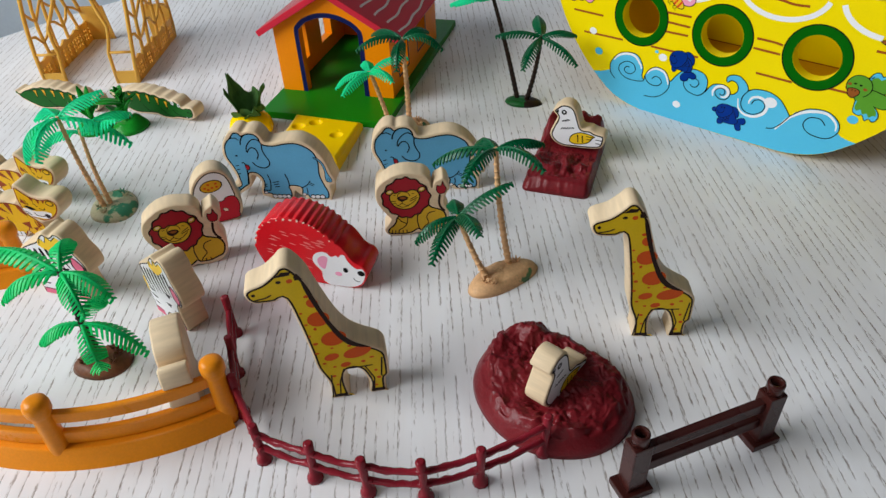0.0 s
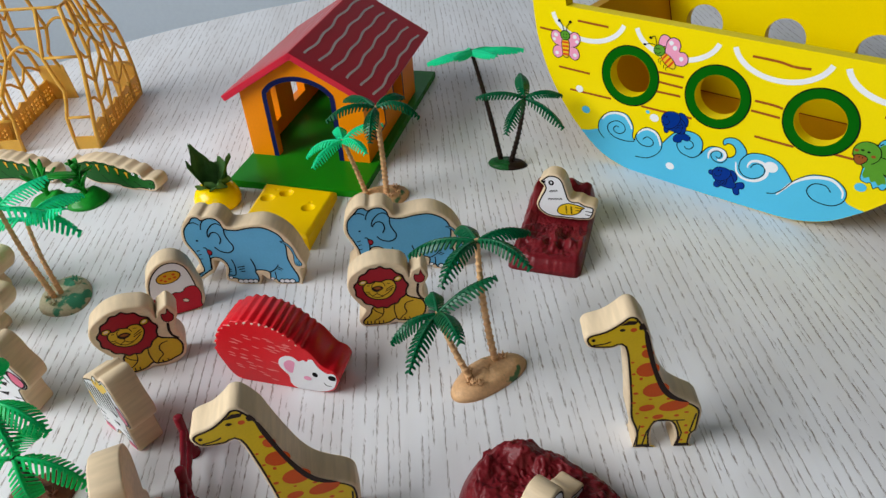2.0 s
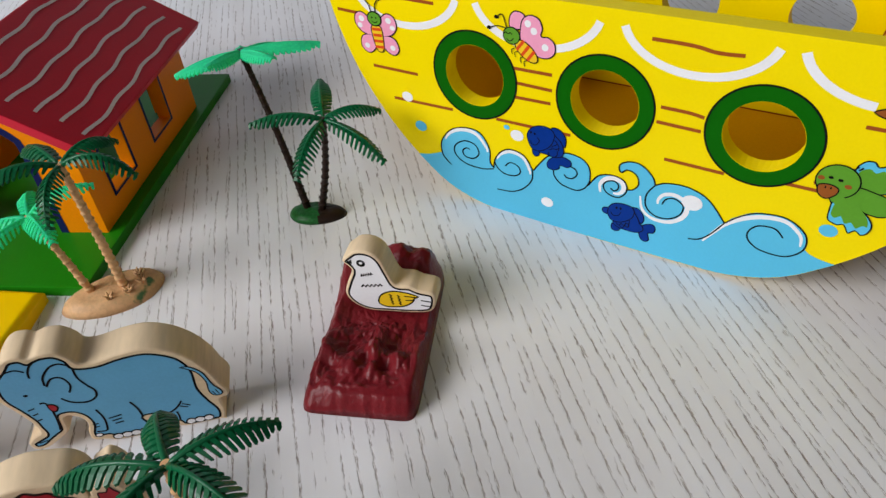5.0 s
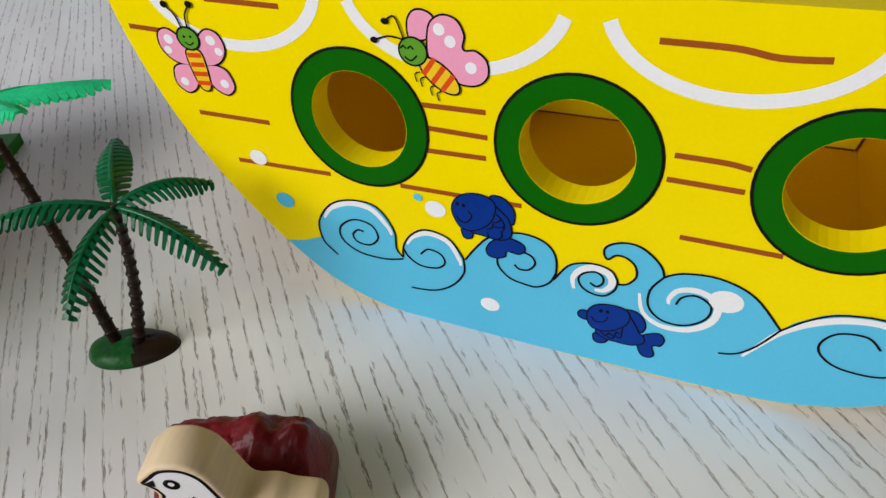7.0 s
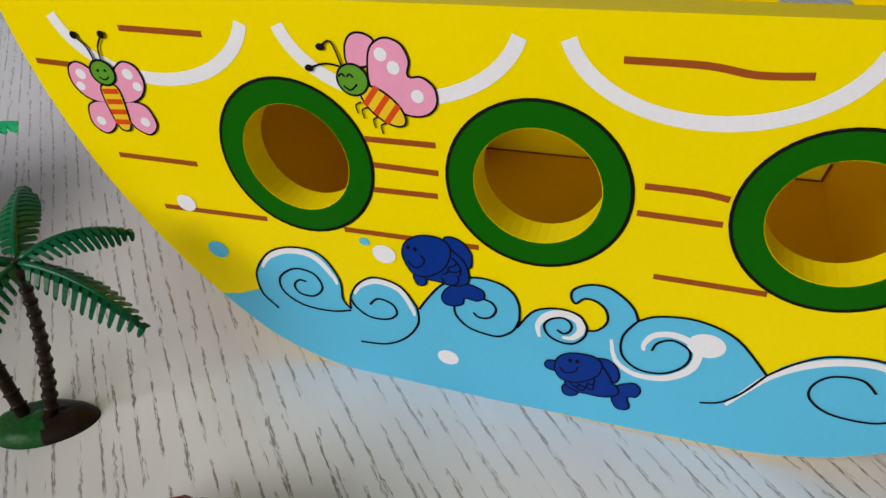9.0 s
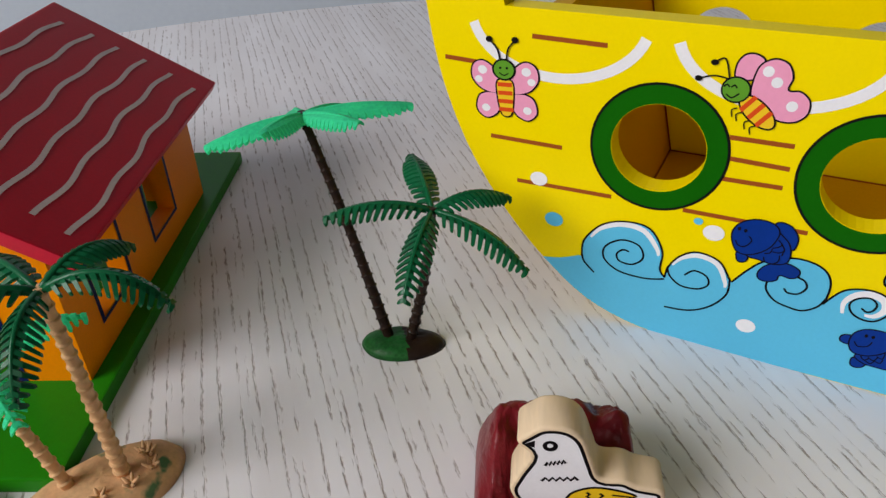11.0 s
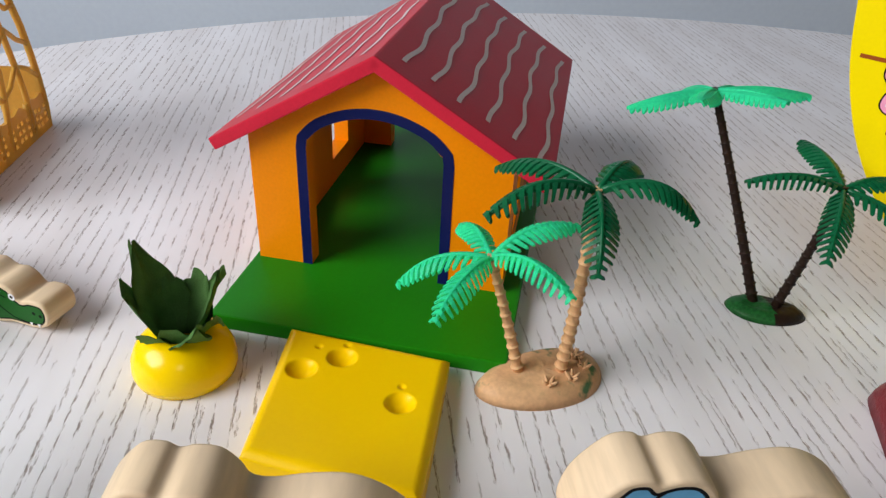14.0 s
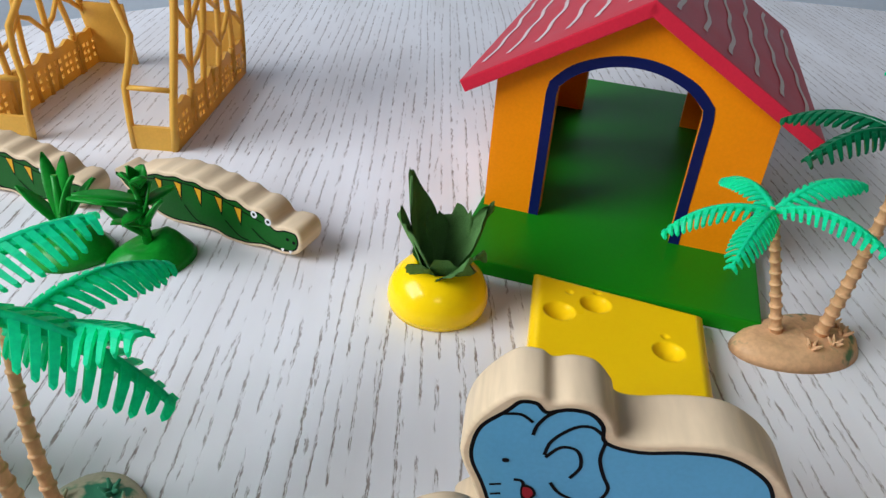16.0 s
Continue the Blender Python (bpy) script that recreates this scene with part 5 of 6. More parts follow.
def build_house():
    house = thing("toy_house", pose(-0.1361, 0.5053, 0, 0, 0, -13.5) @ Matrix.Diagonal((0.965, 1, 0.955, 1)), "orange wooden toy house with a crimson roof on a green board", "toy house")
    bm = bmesh.new()
    box(bm, 0, 0, 0, 0.105, 0.2015, 0.0058, 0.0008)
    part("platform", bm, LAWN, house, "glossy green base board")
    z0 = 5.5
    apex, eave = (50, 87.6), 58.6
    door = [(23.6, z0), (73.6, z0), (73.6, 55)] + smooth([(73.2, 58), (67.6, 63.8), (58.6, 68), (48.6, 69.4), (38.6, 68), (29.6, 63.8), (24, 58)], 4, False) + [(23.6, 55)]

    def wall_with_door():
        arch = [tuple(q) for q in door[2:]][::-1]
        return [(2, z0), (23.6, z0)] + arch + [(73.6, z0), (98, z0), (98, eave), apex, (2, eave)]

    for name, depth in (("front_wall", 38), ("back_wall", 152)):
        part(name, Board().cut(wall_with_door(), [], 7, HOUSE, depth), None, house)
    b = Board()
    line = [Vector((21.8, z0 + 0.2)), Vector((21.8, 55.6))] + smooth([(22.4, 59.4), (28.6, 65.4), (38.6, 69.8), (48.6, 71.2), (58.6, 69.8), (68.6, 65.4), (74.8, 59.4)], 4, False) + [Vector((75.4, 55.6)), Vector((75.4, z0 + 0.2))]
    b.stroke(line, 3.8, NAVY, -37.8)
    part("door_trim", b, None, house, "navy painted arch round the doorway")
    for name, x in (("side_wall", 2), ("side_wall", 91)):
        wb = Board()
        wins = [[(y0, 18), (y0 + 22, 18), (y0 + 22, 47), (y0, 47)][::-1] for y0 in (56, 104)]
        wb.cut([(45, z0), (152, z0), (152, eave), (45, eave)], wins, 7, HOUSE)
        w = part(name, wb, None, house)
        w.matrix_basis = Matrix.Translation(((x + 7) * MM, 0, 0)) @ Matrix.Rotation(radians(90), 4, "Z")
        for y0 in (56, 104):
            t = Board()
            out = [Vector(q) for q in ((y0 - 1.2, 16.8), (y0 + 23.2, 16.8), (y0 + 23.2, 48.2), (y0 - 1.2, 48.2))]
            t.stroke(out, 2.4, NAVY, 0.2 if x == 91 else -7.2, closed=True)
            part("window_trim", t, None, w, "dark painted window outline")
    # two roof boards that meet at the ridge
    slope = math.atan2(36.5, 61)
    for sx in (-1, 1):
        ln = 61 / math.cos(slope)
        bm = bmesh.new()
        box(bm, 0, 0, -0.0048, ln * MM, 0.136, 0.0, 0.0007)
        for f in bm.faces:
            f.normal_update()
            f.material_index = 0 if f.normal.z > 0.7 else 1
        ob = part("roof_board", bm, (ROOF, TRIMRED), house, "crimson roof board with white wavy lines")
        turn = Matrix.Rotation(slope, 4, "Y") if sx == 1 else Matrix.Rotation(radians(180), 4, "Z") @ Matrix.Rotation(slope, 4, "Y")
        ob.matrix_basis = Matrix.Translation((50.5 * MM, (32 if sx == 1 else 168) * MM, 93.5 * MM)) @ turn
        for k in range(6):
            bw = bmesh.new()
            xx = 8.5 + 11.2 * k
            prev = None
            for i in range(49):
                s = i / 48
                x = (xx + 0.95 * math.sin(6.5 * s + 0.45 + 0.3 * math.sin(2.3 * k)) + 0.7 * math.sin(22 * s - 2.2 + 0.5 * math.sin(1.7 * k))) * MM
                y = (10 + 1.2 * math.sin(2.1 * k) + (114 - 1.5 * math.cos(1.3 * k)) * s) * MM
                h = 0.0009
                cur = (bw.verts.new((x - h, y, 0.00025)), bw.verts.new((x + h, y, 0.00025)))
                if prev:
                    bw.faces.new((prev[0], prev[1], cur[1], cur[0]))
                prev = cur
            part("white_wave_line", bw, ROOFLINE, ob)


build_house()

# ---- small food toys ----


def build_cheese():
    bm = bmesh.new()
    n = 120
    corners = [(-0.1075, 0.4985), (-0.0555, 0.4830), (-0.0655, 0.4250), (-0.1125, 0.4400)]
    dents = [(-0.0893, 0.4815, 0.0042), (-0.1010, 0.4755, 0.0042), (-0.0710, 0.4608, 0.0040), (-0.0970, 0.4868, 0.0011), (-0.0880, 0.4878, 0.0011), (-0.0706, 0.4680, 0.0011)]
    A, B, C, D = [Vector(c) for c in corners]
    grid = []
    for i in range(n + 1):
        row = []
        for j in range(n + 1):
            u, v = i / n, j / n
            q = (A * (1 - u) + B * u) * (1 - v) + (D * (1 - u) + C * u) * v
            edge = min(u, 1 - u, v, 1 - v)
            z = 0.0068 + 0.0040 * v - 0.0022 * max(0, 1 - edge / 0.06) ** 2
            for x, y, r in dents:
                d = math.hypot(q[0] - x, q[1] - y)
                if d < 1.15 * r:
                    z -= r * 0.62 * (1 - (d / (1.15 * r)) ** 2) ** 0.8
            row.append(bm.verts.new((q[0], q[1], z)))
        grid.append(row)
    for i in range(n):
        for j in range(n):
            bm.faces.new((grid[i][j], grid[i][j + 1], grid[i + 1][j + 1], grid[i + 1][j])).smooth = True
    rim = [grid[i][0] for i in range(n)] + [grid[n][j] for j in range(n)] + [grid[i][n] for i in range(n, 0, -1)] + [grid[0][j] for j in range(n, 0, -1)]
    low = [bm.verts.new((v.co.x, v.co.y, 0)) for v in rim]
    for i in range(len(rim)):
        k = (i + 1) % len(rim)
        bm.faces.new((rim[i], rim[k], low[k], low[i]))
    bm.faces.new(low[::-1])
    bmesh.ops.recalc_face_normals(bm, faces=bm.faces[:])
    ob = thing("toy_cheese", Matrix.Identity(4), "yellow plastic cheese wedge with round dents, before the house", "toy cheese", data=as_mesh("cheese", bm, CHEESE))
    return ob


def build_radish():
    top = thing("toy_radish", pose(-0.1385, 0.4845, 0) @ Matrix.Scale(0.90, 4), "glossy yellow half ball with green cloth leaves", "toy vegetable")
    bm = bmesh.new()
    lathe(bm, [(0.0150, 0), (0.0170, 0.0006), (0.0178, 0.0035), (0.0174, 0.0075), (0.0157, 0.0115), (0.0128, 0.0148), (0.0094, 0.0168), (0.0080, 0.0172), (0.0072, 0.0166), (0.0070, 0.012)], 56)
    part("bulb", bm, RADISH, top)
    rnd = random.Random(3)
    for k, (az, ln, spread, flare, point) in enumerate(((165, 37, 10.5, 6.0, 0.9), (205, 28, 9.0, 8.0, 0.3), (15, 27, 8.0, 9.5, 1.0), (60, 22, 8.0, 6.0, 0.35), (275, 14, 11.0, 6.0, 0.12), (320, 15, 9.0, 8.0, 0.2), (115, 20, 8.0, 4.0, 0.4))):
        bm = bmesh.new()
        a = radians(az)
        out, side = Vector((math.cos(a), math.sin(a), 0)), Vector((-math.sin(a), math.cos(a), 0))
        rows = []
        for i in range(13):
            s = i / 12
            full = spread * (0.55 + 0.65 * math.sin(min(1, s * 1.25) * math.pi / 2))
            w = full * (1 if s < 0.45 else 1 - point * ((s - 0.45) / 0.55) ** 1.3) + 0.4
            row = []
            for j in range(11):
                v = j / 5 - 1
                jag = 0.5 * rnd.uniform(-1, 1) if abs(v) > 0.9 or i == 12 else 0
                round_in = (1 - math.sqrt(max(0, 1 - (0.85 * v) ** 2))) * (5.0 + 2.0 * s)
                p = out * (5.0 + 1.25 * flare * s ** 1.2 - round_in * (1 - 0.5 * s) + 0.5 * math.sin(4 * v + 5 * s + k)) + side * (w * v * 0.92 + jag) + Vector((0, 0, 12.0 + ln * s * (1 - 0.34 * (1 - point) * abs(v) ** 1.6) + s * s * (1.6 * math.sin(7 * v + 2 * k) + 1.0 * math.sin(13 * v + k)) + jag * 0.8))
                row.append(p * MM)
            rows.append(row)
        for off in (Vector((0, 0, 0)), -out * 0.0004):
            vs = [[bm.verts.new(p + off) for p in row] for row in rows]
            for i in range(12):
                for j in range(10):
                    q = (vs[i][j], vs[i][j + 1], vs[i + 1][j + 1], vs[i + 1][j])
                    bm.faces.new(q if off.length == 0 else q[::-1]).smooth = True
        part("cloth_leaf", bm, FELT, top)


build_cheese()
build_radish()

# ---- rocks ----


def rocky(bm, outline, height, rough, seed, rings=26, grain=125):
    """A lump over a rounded footprint; height gives z from the footprint's own u, v and the way in from the rim."""
    n = len(outline)
    c = sum((Vector(p) for p in outline), Vector((0, 0))) / n
    rows = []
    for i in range(rings + 1):
        s = i / rings
        row = []
        for p in outline:
            q = c + (Vector(p) - c) * (1 - s)
            z = height(q, s)
            v = Vector((q[0], q[1], max(z, 0)))
            if i > 0:
                k = rough(q, s)
                f = Vector((q[0] * grain + seed, q[1] * grain, z * grain))
                v.z += k * (0.9 * noise.noise(f) + 0.8 * abs(noise.noise(f * 2.3)) + 0.55 * abs(noise.noise(f * 4.6)) - 0.45)
                v += Vector((p[0] - c[0], p[1] - c[1], 0)).normalized() * k * 0.5 * noise.noise(f * 1.7 + Vector((9, 3, 1)))
                v.z = max(v.z, 0.0004)
            row.append(bm.verts.new(v))
        rows.append(row)
    for a, b in zip(rows, rows[1:]):
        for i in range(n):
            k = (i + 1) % n
            bm.faces.new((a[i], a[k], b[k], b[i])).smooth = True
    bm.faces.new(rows[0][::-1])
    bmesh.ops.remove_doubles(bm, verts=rows[-1], dist=0.0006)
    bmesh.ops.recalc_face_normals(bm, faces=bm.faces[:])


def build_rocks():
    # the round mound: a smooth skirt, crags along the back and a hollow where a dove sits
    rim = [Vector(q) * MM for q in ((25, 243), (27.5, 227), (37, 211), (51, 201.5), (64, 199), (77, 201), (88.5, 208.5), (95.8, 220), (97, 233), (93.5, 243), (86, 251), (75, 259), (63, 267), (50, 270), (38, 267), (29.5, 257))]
    foot = smooth(rim, 12)
    crags = ((34, 246, 7.5, 7.0), (38, 255, 9.5, 6.5), (47, 259, 11.0, 7.0), (56, 257, 9.5, 6.5), (44, 248, 5.5, 6.0), (65, 252, 6.5, 6.5), (74, 246, 5.0, 6.0), (83, 237, 5.5, 6.0), (87, 229, 4.0, 5.0), (40, 236, 4.5, 6.0), (80, 222, 3.0, 6.0))

    def crag(q):
        return 0.62 * sum(h * math.exp(-((q[0] / MM - x) ** 2 + (q[1] / MM - y) ** 2) / r ** 2) for x, y, h, r in crags)

    def height(q, s):
        hollow = 3.0 * math.exp(-((q[0] / MM - 52) ** 2 / 90 + (q[1] / MM - 221) ** 2 / 60))
        return (11.0 * min(1, s / 0.20) ** 0.62 + 3.2 * min(1, s / 0.7) + (crag(q) - hollow) * min(1, s / 0.22)) * MM

    def rough(q, s):
        """Craggy on the heights, nearly smooth on the skirt."""
        return 0.0004 if s < 0.12 else 0.0024 + 0.0012 * min(1.0, crag(q) / 6.0)

    bm = bmesh.new()
    rocky(bm, foot, height, rough, 2.0, 60, 135)
    thing("rock_mound", Matrix.Identity(4), "round dark red plastic rock mound with a rough top", "toy rock", data=as_mesh("mound", bm, MOUND))
    # the square rock: a furrowed front slope, a ledge and rounded knobs at the back
    a, b, c, d = Vector((0.0552, 0.4000)), Vector((0.0970, 0.3870)), Vector((0.1195, 0.4625)), Vector((0.0785, 0.4765))
    along, across = Vector((0.29, 0.957)), Vector((0.957, -0.29))
    foot = []
    for p, q in ((a, b), (b, c), (c, d), (d, a)):
        foot += [p.lerp(q, i / 40) for i in range(40)]
    # worn corners
    for k in range(14):
        foot = [(foot[i - 1] + foot[i] * 2 + foot[(i + 1) % len(foot)]) / 4 for i in range(len(foot))]
    # rounded knobs and soft pits as rows of u, v, two radii and the height, in millimetres from the front corner
    knobs = ((11, 68, 8, 8, 5.6), (19, 70, 6, 6, 3.4), (27, 67, 5.6, 7, 7.6), (37, 66, 5.6, 7, 7.2), (5, 60, 5, 5, 2.0))
    pits = ((13, 25, 5, 5, -3.4), (30, 29, 3.6, 6, -3.6), (22, 20, 3, 4, -2.2), (10, 15.5, 4, 3, -2.0), (30, 17, 3, 3.4, -2.2), (37, 25, 3, 4, -1.6), (20, 30, 4, 3, -2.4), (7, 21, 3, 3, 1.6), (17, 15, 3.2, 2.4, 1.8), (25, 15, 2.6, 2.6, 1.7), (25, 25, 2.6, 4, 1.8), (18, 22, 2.4, 3, 1.2), (35, 19, 3, 4, 1.4), (8, 31, 4, 3, 1.5))

    def lumps(rows, u, v):
        return sum(h * math.exp(-(((u / MM - x) / rx) ** 2 + ((v / MM - y) / ry) ** 2)) for x, y, rx, ry, h in rows) * MM

    def height2(q, s):
        v, u = (q - a).dot(along), (q - a).dot(across)
        back = max(0, min(1, (v - 0.052) / 0.008))
        back = back * back * (3 - 2 * back)
        left = max(0, min(1, (0.011 - u) / 0.008)) * max(0, min(1, (v - 0.022) / 0.045))
        slope = 0.0042 * max(0, min(1, v / 0.020)) * (1 - max(0, min(1, (v - 0.026) / 0.012)))
        top = 0.0074 + max(slope + 1.35 * lumps(pits, u, v) * (1 - back), 0.0050 * left) + (0.0085 + lumps(knobs, u, v)) * back
        lean = 0.12 * max(0, min(1, (0.016 - u) / 0.012))
        return top * min(1, s / (0.10 + lean + 0.06 * back)) ** (0.5 + lean)

    def rough2(q, s):
        v = (q - a).dot(along)
        return 0.0004 if s < 0.10 or v < 0.007 else 0.0017 if v > 0.050 else 0.0008 if v > 0.040 else 0.0024

    bm = bmesh.new()
    rocky(bm, foot, height2, rough2, 7.0, 48, 160)
    # upright grooves moulded into the front face
    for vert in bm.verts:
        q = Vector((vert.co.x, vert.co.y))
        v, u = (q - a).dot(along), (q - a).dot(across)
        if v < 0.012 and vert.co.z > 0.0004:
            vert.co.y += 0.0008 * noise.noise(Vector((u * 380, 3, 1))) + 0.0004 * noise.noise(Vector((u * 900, 8, 1)))
        elif u < 0.004 and vert.co.z > 0.0004:
            vert.co.x += 0.0005 * noise.noise(Vector((2, vert.co.y * 500, vert.co.z * 160)))
    thing("square_rock", Matrix.Identity(4), "square dark red plastic rock with a rough stepped top", "toy rock", data=as_mesh("square_rock", bm, MOUND))


build_rocks()
animal(DOV, "toy_dove", 0.0572, 0.2168, 51, "flat wooden dove toy tipped back on the red rock mound", "toy dove", "wooden doves", 0.0098, 6, size=0.85)

# ---- fences ----


def build_orange_fence(m, label):
    fence = thing("orange_fence", m, label, "toy fence", "orange fences")
    R, half = 0.128, 32.0

    def at(a, r, z):
        return Vector((r * math.sin(radians(a)), -r * math.cos(radians(a)) + R, z))

    n = 32
    for name, z0, z1, r0, r1 in (("skirt", 0, 0.0090, R + 0.002, R - 0.004), ("rail", 0.0096, 0.0168, R - 0.0012, R - 0.0045), ("rail", 0.0230, 0.0290, R - 0.0012, R - 0.0045)):
        bm = bmesh.new()
        prev = None
        for i in range(n + 1):
            a = -half + 2 * half * i / n
            lip = 0.004 if name == "skirt" else 0.0
            ring = [bm.verts.new(at(a, r, z)) for r, z in ((r0 + lip, z0), (r0 + lip * 0.6, z0 + (z1 - z0) * 0.35), (r0, z1 - 0.0006), (r0 - 0.0006, z1), (r1 + 0.0006, z1), (r1, z1 - 0.0006), (r1, z0))]
            if prev:
                for k in range(7):
                    bm.faces.new((prev[k], ring[k], ring[(k + 1) % 7], prev[(k + 1) % 7])).smooth = False
            else:
                bm.faces.new(ring[::-1])
            prev = ring
        bm.faces.new(prev)
        bmesh.ops.recalc_face_normals(bm, faces=bm.faces[:])
        part(name, bm, ORANGE, fence)
    for a in (-half, 0, half):
        bm = bmesh.new()
        c = at(a, R - 0.0015, 0)
        lathe(bm, [(0.0047, 0), (0.0045, 0.004), (0.0041, 0.0282), (0.0045, 0.0296), (0.0053, 0.0314), (0.0054, 0.0346), (0.0048, 0.0368), (0.0030, 0.0380), (0.0012, 0.0382)], 24)
        ob = part("post", bm, ORANGE, fence)
        ob.location = c


build_orange_fence(pose(-0.1515, 0.1990, 0, 0, 0, 1.7), "curved orange plastic fence with two rails, in front of the animals")
build_orange_fence(pose(-0.2980, 0.3170, 0, 0, 0, -14), "curved orange plastic fence with two rails, behind the other one")


def build_crimson_fence():
    posts = [(-0.0960, 0.274), (-0.0880, 0.247), (-0.0795, 0.2235), (-0.0640, 0.1990), (-0.0405, 0.1900), (-0.0175, 0.1835), (0.0060, 0.1815), (0.0280, 0.1885), (0.0545, 0.2025)]
    fence = thing("crimson_fence", Matrix.Identity(4), "thin crimson plastic stick fence with two bent rails", "toy fence")
    rnd = random.Random(11)
    for i, (x, y) in enumerate(posts):
        bm = bmesh.new()
        h = 0.0235 if i > 2 else 0.026
        lean = Vector((rnd.uniform(-0.0012, 0.0012), rnd.uniform(-0.001, 0.001), 0))
        tube(bm, [(x, y, 0), Vector((x, y, 0.0022)), Vector((x, y, 0.0034)), Vector((x, y, 0.012)) + lean * 0.5, Vector((x, y, h - 0.0006)) + lean, Vector((x, y, h)) + lean], [0.0036, 0.0032, 0.0019, 0.0018, 0.0021, 0.0013], 10)
        part("post", bm, RAIL, fence)
    for z in (0.0095, 0.0180):
        for (x0, y0), (x1, y1) in zip(posts, posts[1:]):
            bm = bmesh.new()
            a, b = Vector((x0, y0, z)), Vector((x1, y1, z))
            d = (b - a).normalized()
            pts = []
            for i in range(9):
                s = i / 8
                pts.append(a.lerp(b, s) + d * (0.003 if i == 8 else -0.003 if i == 0 else 0) + Vector((0, 0, -0.0016 * math.sin(math.pi * s) + 0.0005 * rnd.uniform(-1, 1))))
            tube(bm, pts, [0.0012, 0.0016, 0.0014, 0.0017, 0.00135, 0.0015, 0.0013, 0.0017, 0.0012], 8)
            part("rail", bm, RAIL, fence)


def build_brown_fence():
    a, b = Vector((0.0880, 0.186)), Vector((0.1450, 0.2100))
    yaw = math.degrees(math.atan2(b.y - a.y, b.x - a.x))
    fence = thing("brown_fence", pose(a.x, a.y, 0, 0, 0, yaw), "short brown plastic fence with two posts and two rails", "toy fence")
    ln = (b - a).length
    for x in (0, ln):
        bm = bmesh.new()
        box(bm, x - 0.0067, -0.0056, 0, x + 0.0067, 0.0056, 0.0036, 0.0006)
        part("foot", bm, BROWN, fence)
        bm = bmesh.new()
        box(bm, x - 0.0040, -0.0038, 0.0036, x + 0.0040, 0.0038, 0.0298, 0.0006)
        part("post", bm, BROWN, fence)
        bm = bmesh.new()
        lathe(bm, [(0.0030, 0), (0.0035, 0.0004), (0.0035, 0.0054), (0.0033, 0.0060), (0.0025, 0.0060), (0.0023, 0.0054), (0.0023, 0.0020)], 20)
        ob = part("socket", bm, BROWN, fence)
        ob.location = (x, 0, 0.0298)
    for z in (0.0136, 0.0236):
        bm = bmesh.new()
        box(bm, 0.0040, -0.0018, z - 0.0028, ln - 0.0040, 0.0018, z + 0.0028, 0.0007)
        part("rail", bm, BROWN, fence)


build_crimson_fence()
build_brown_fence()

# ---- bird cage ----


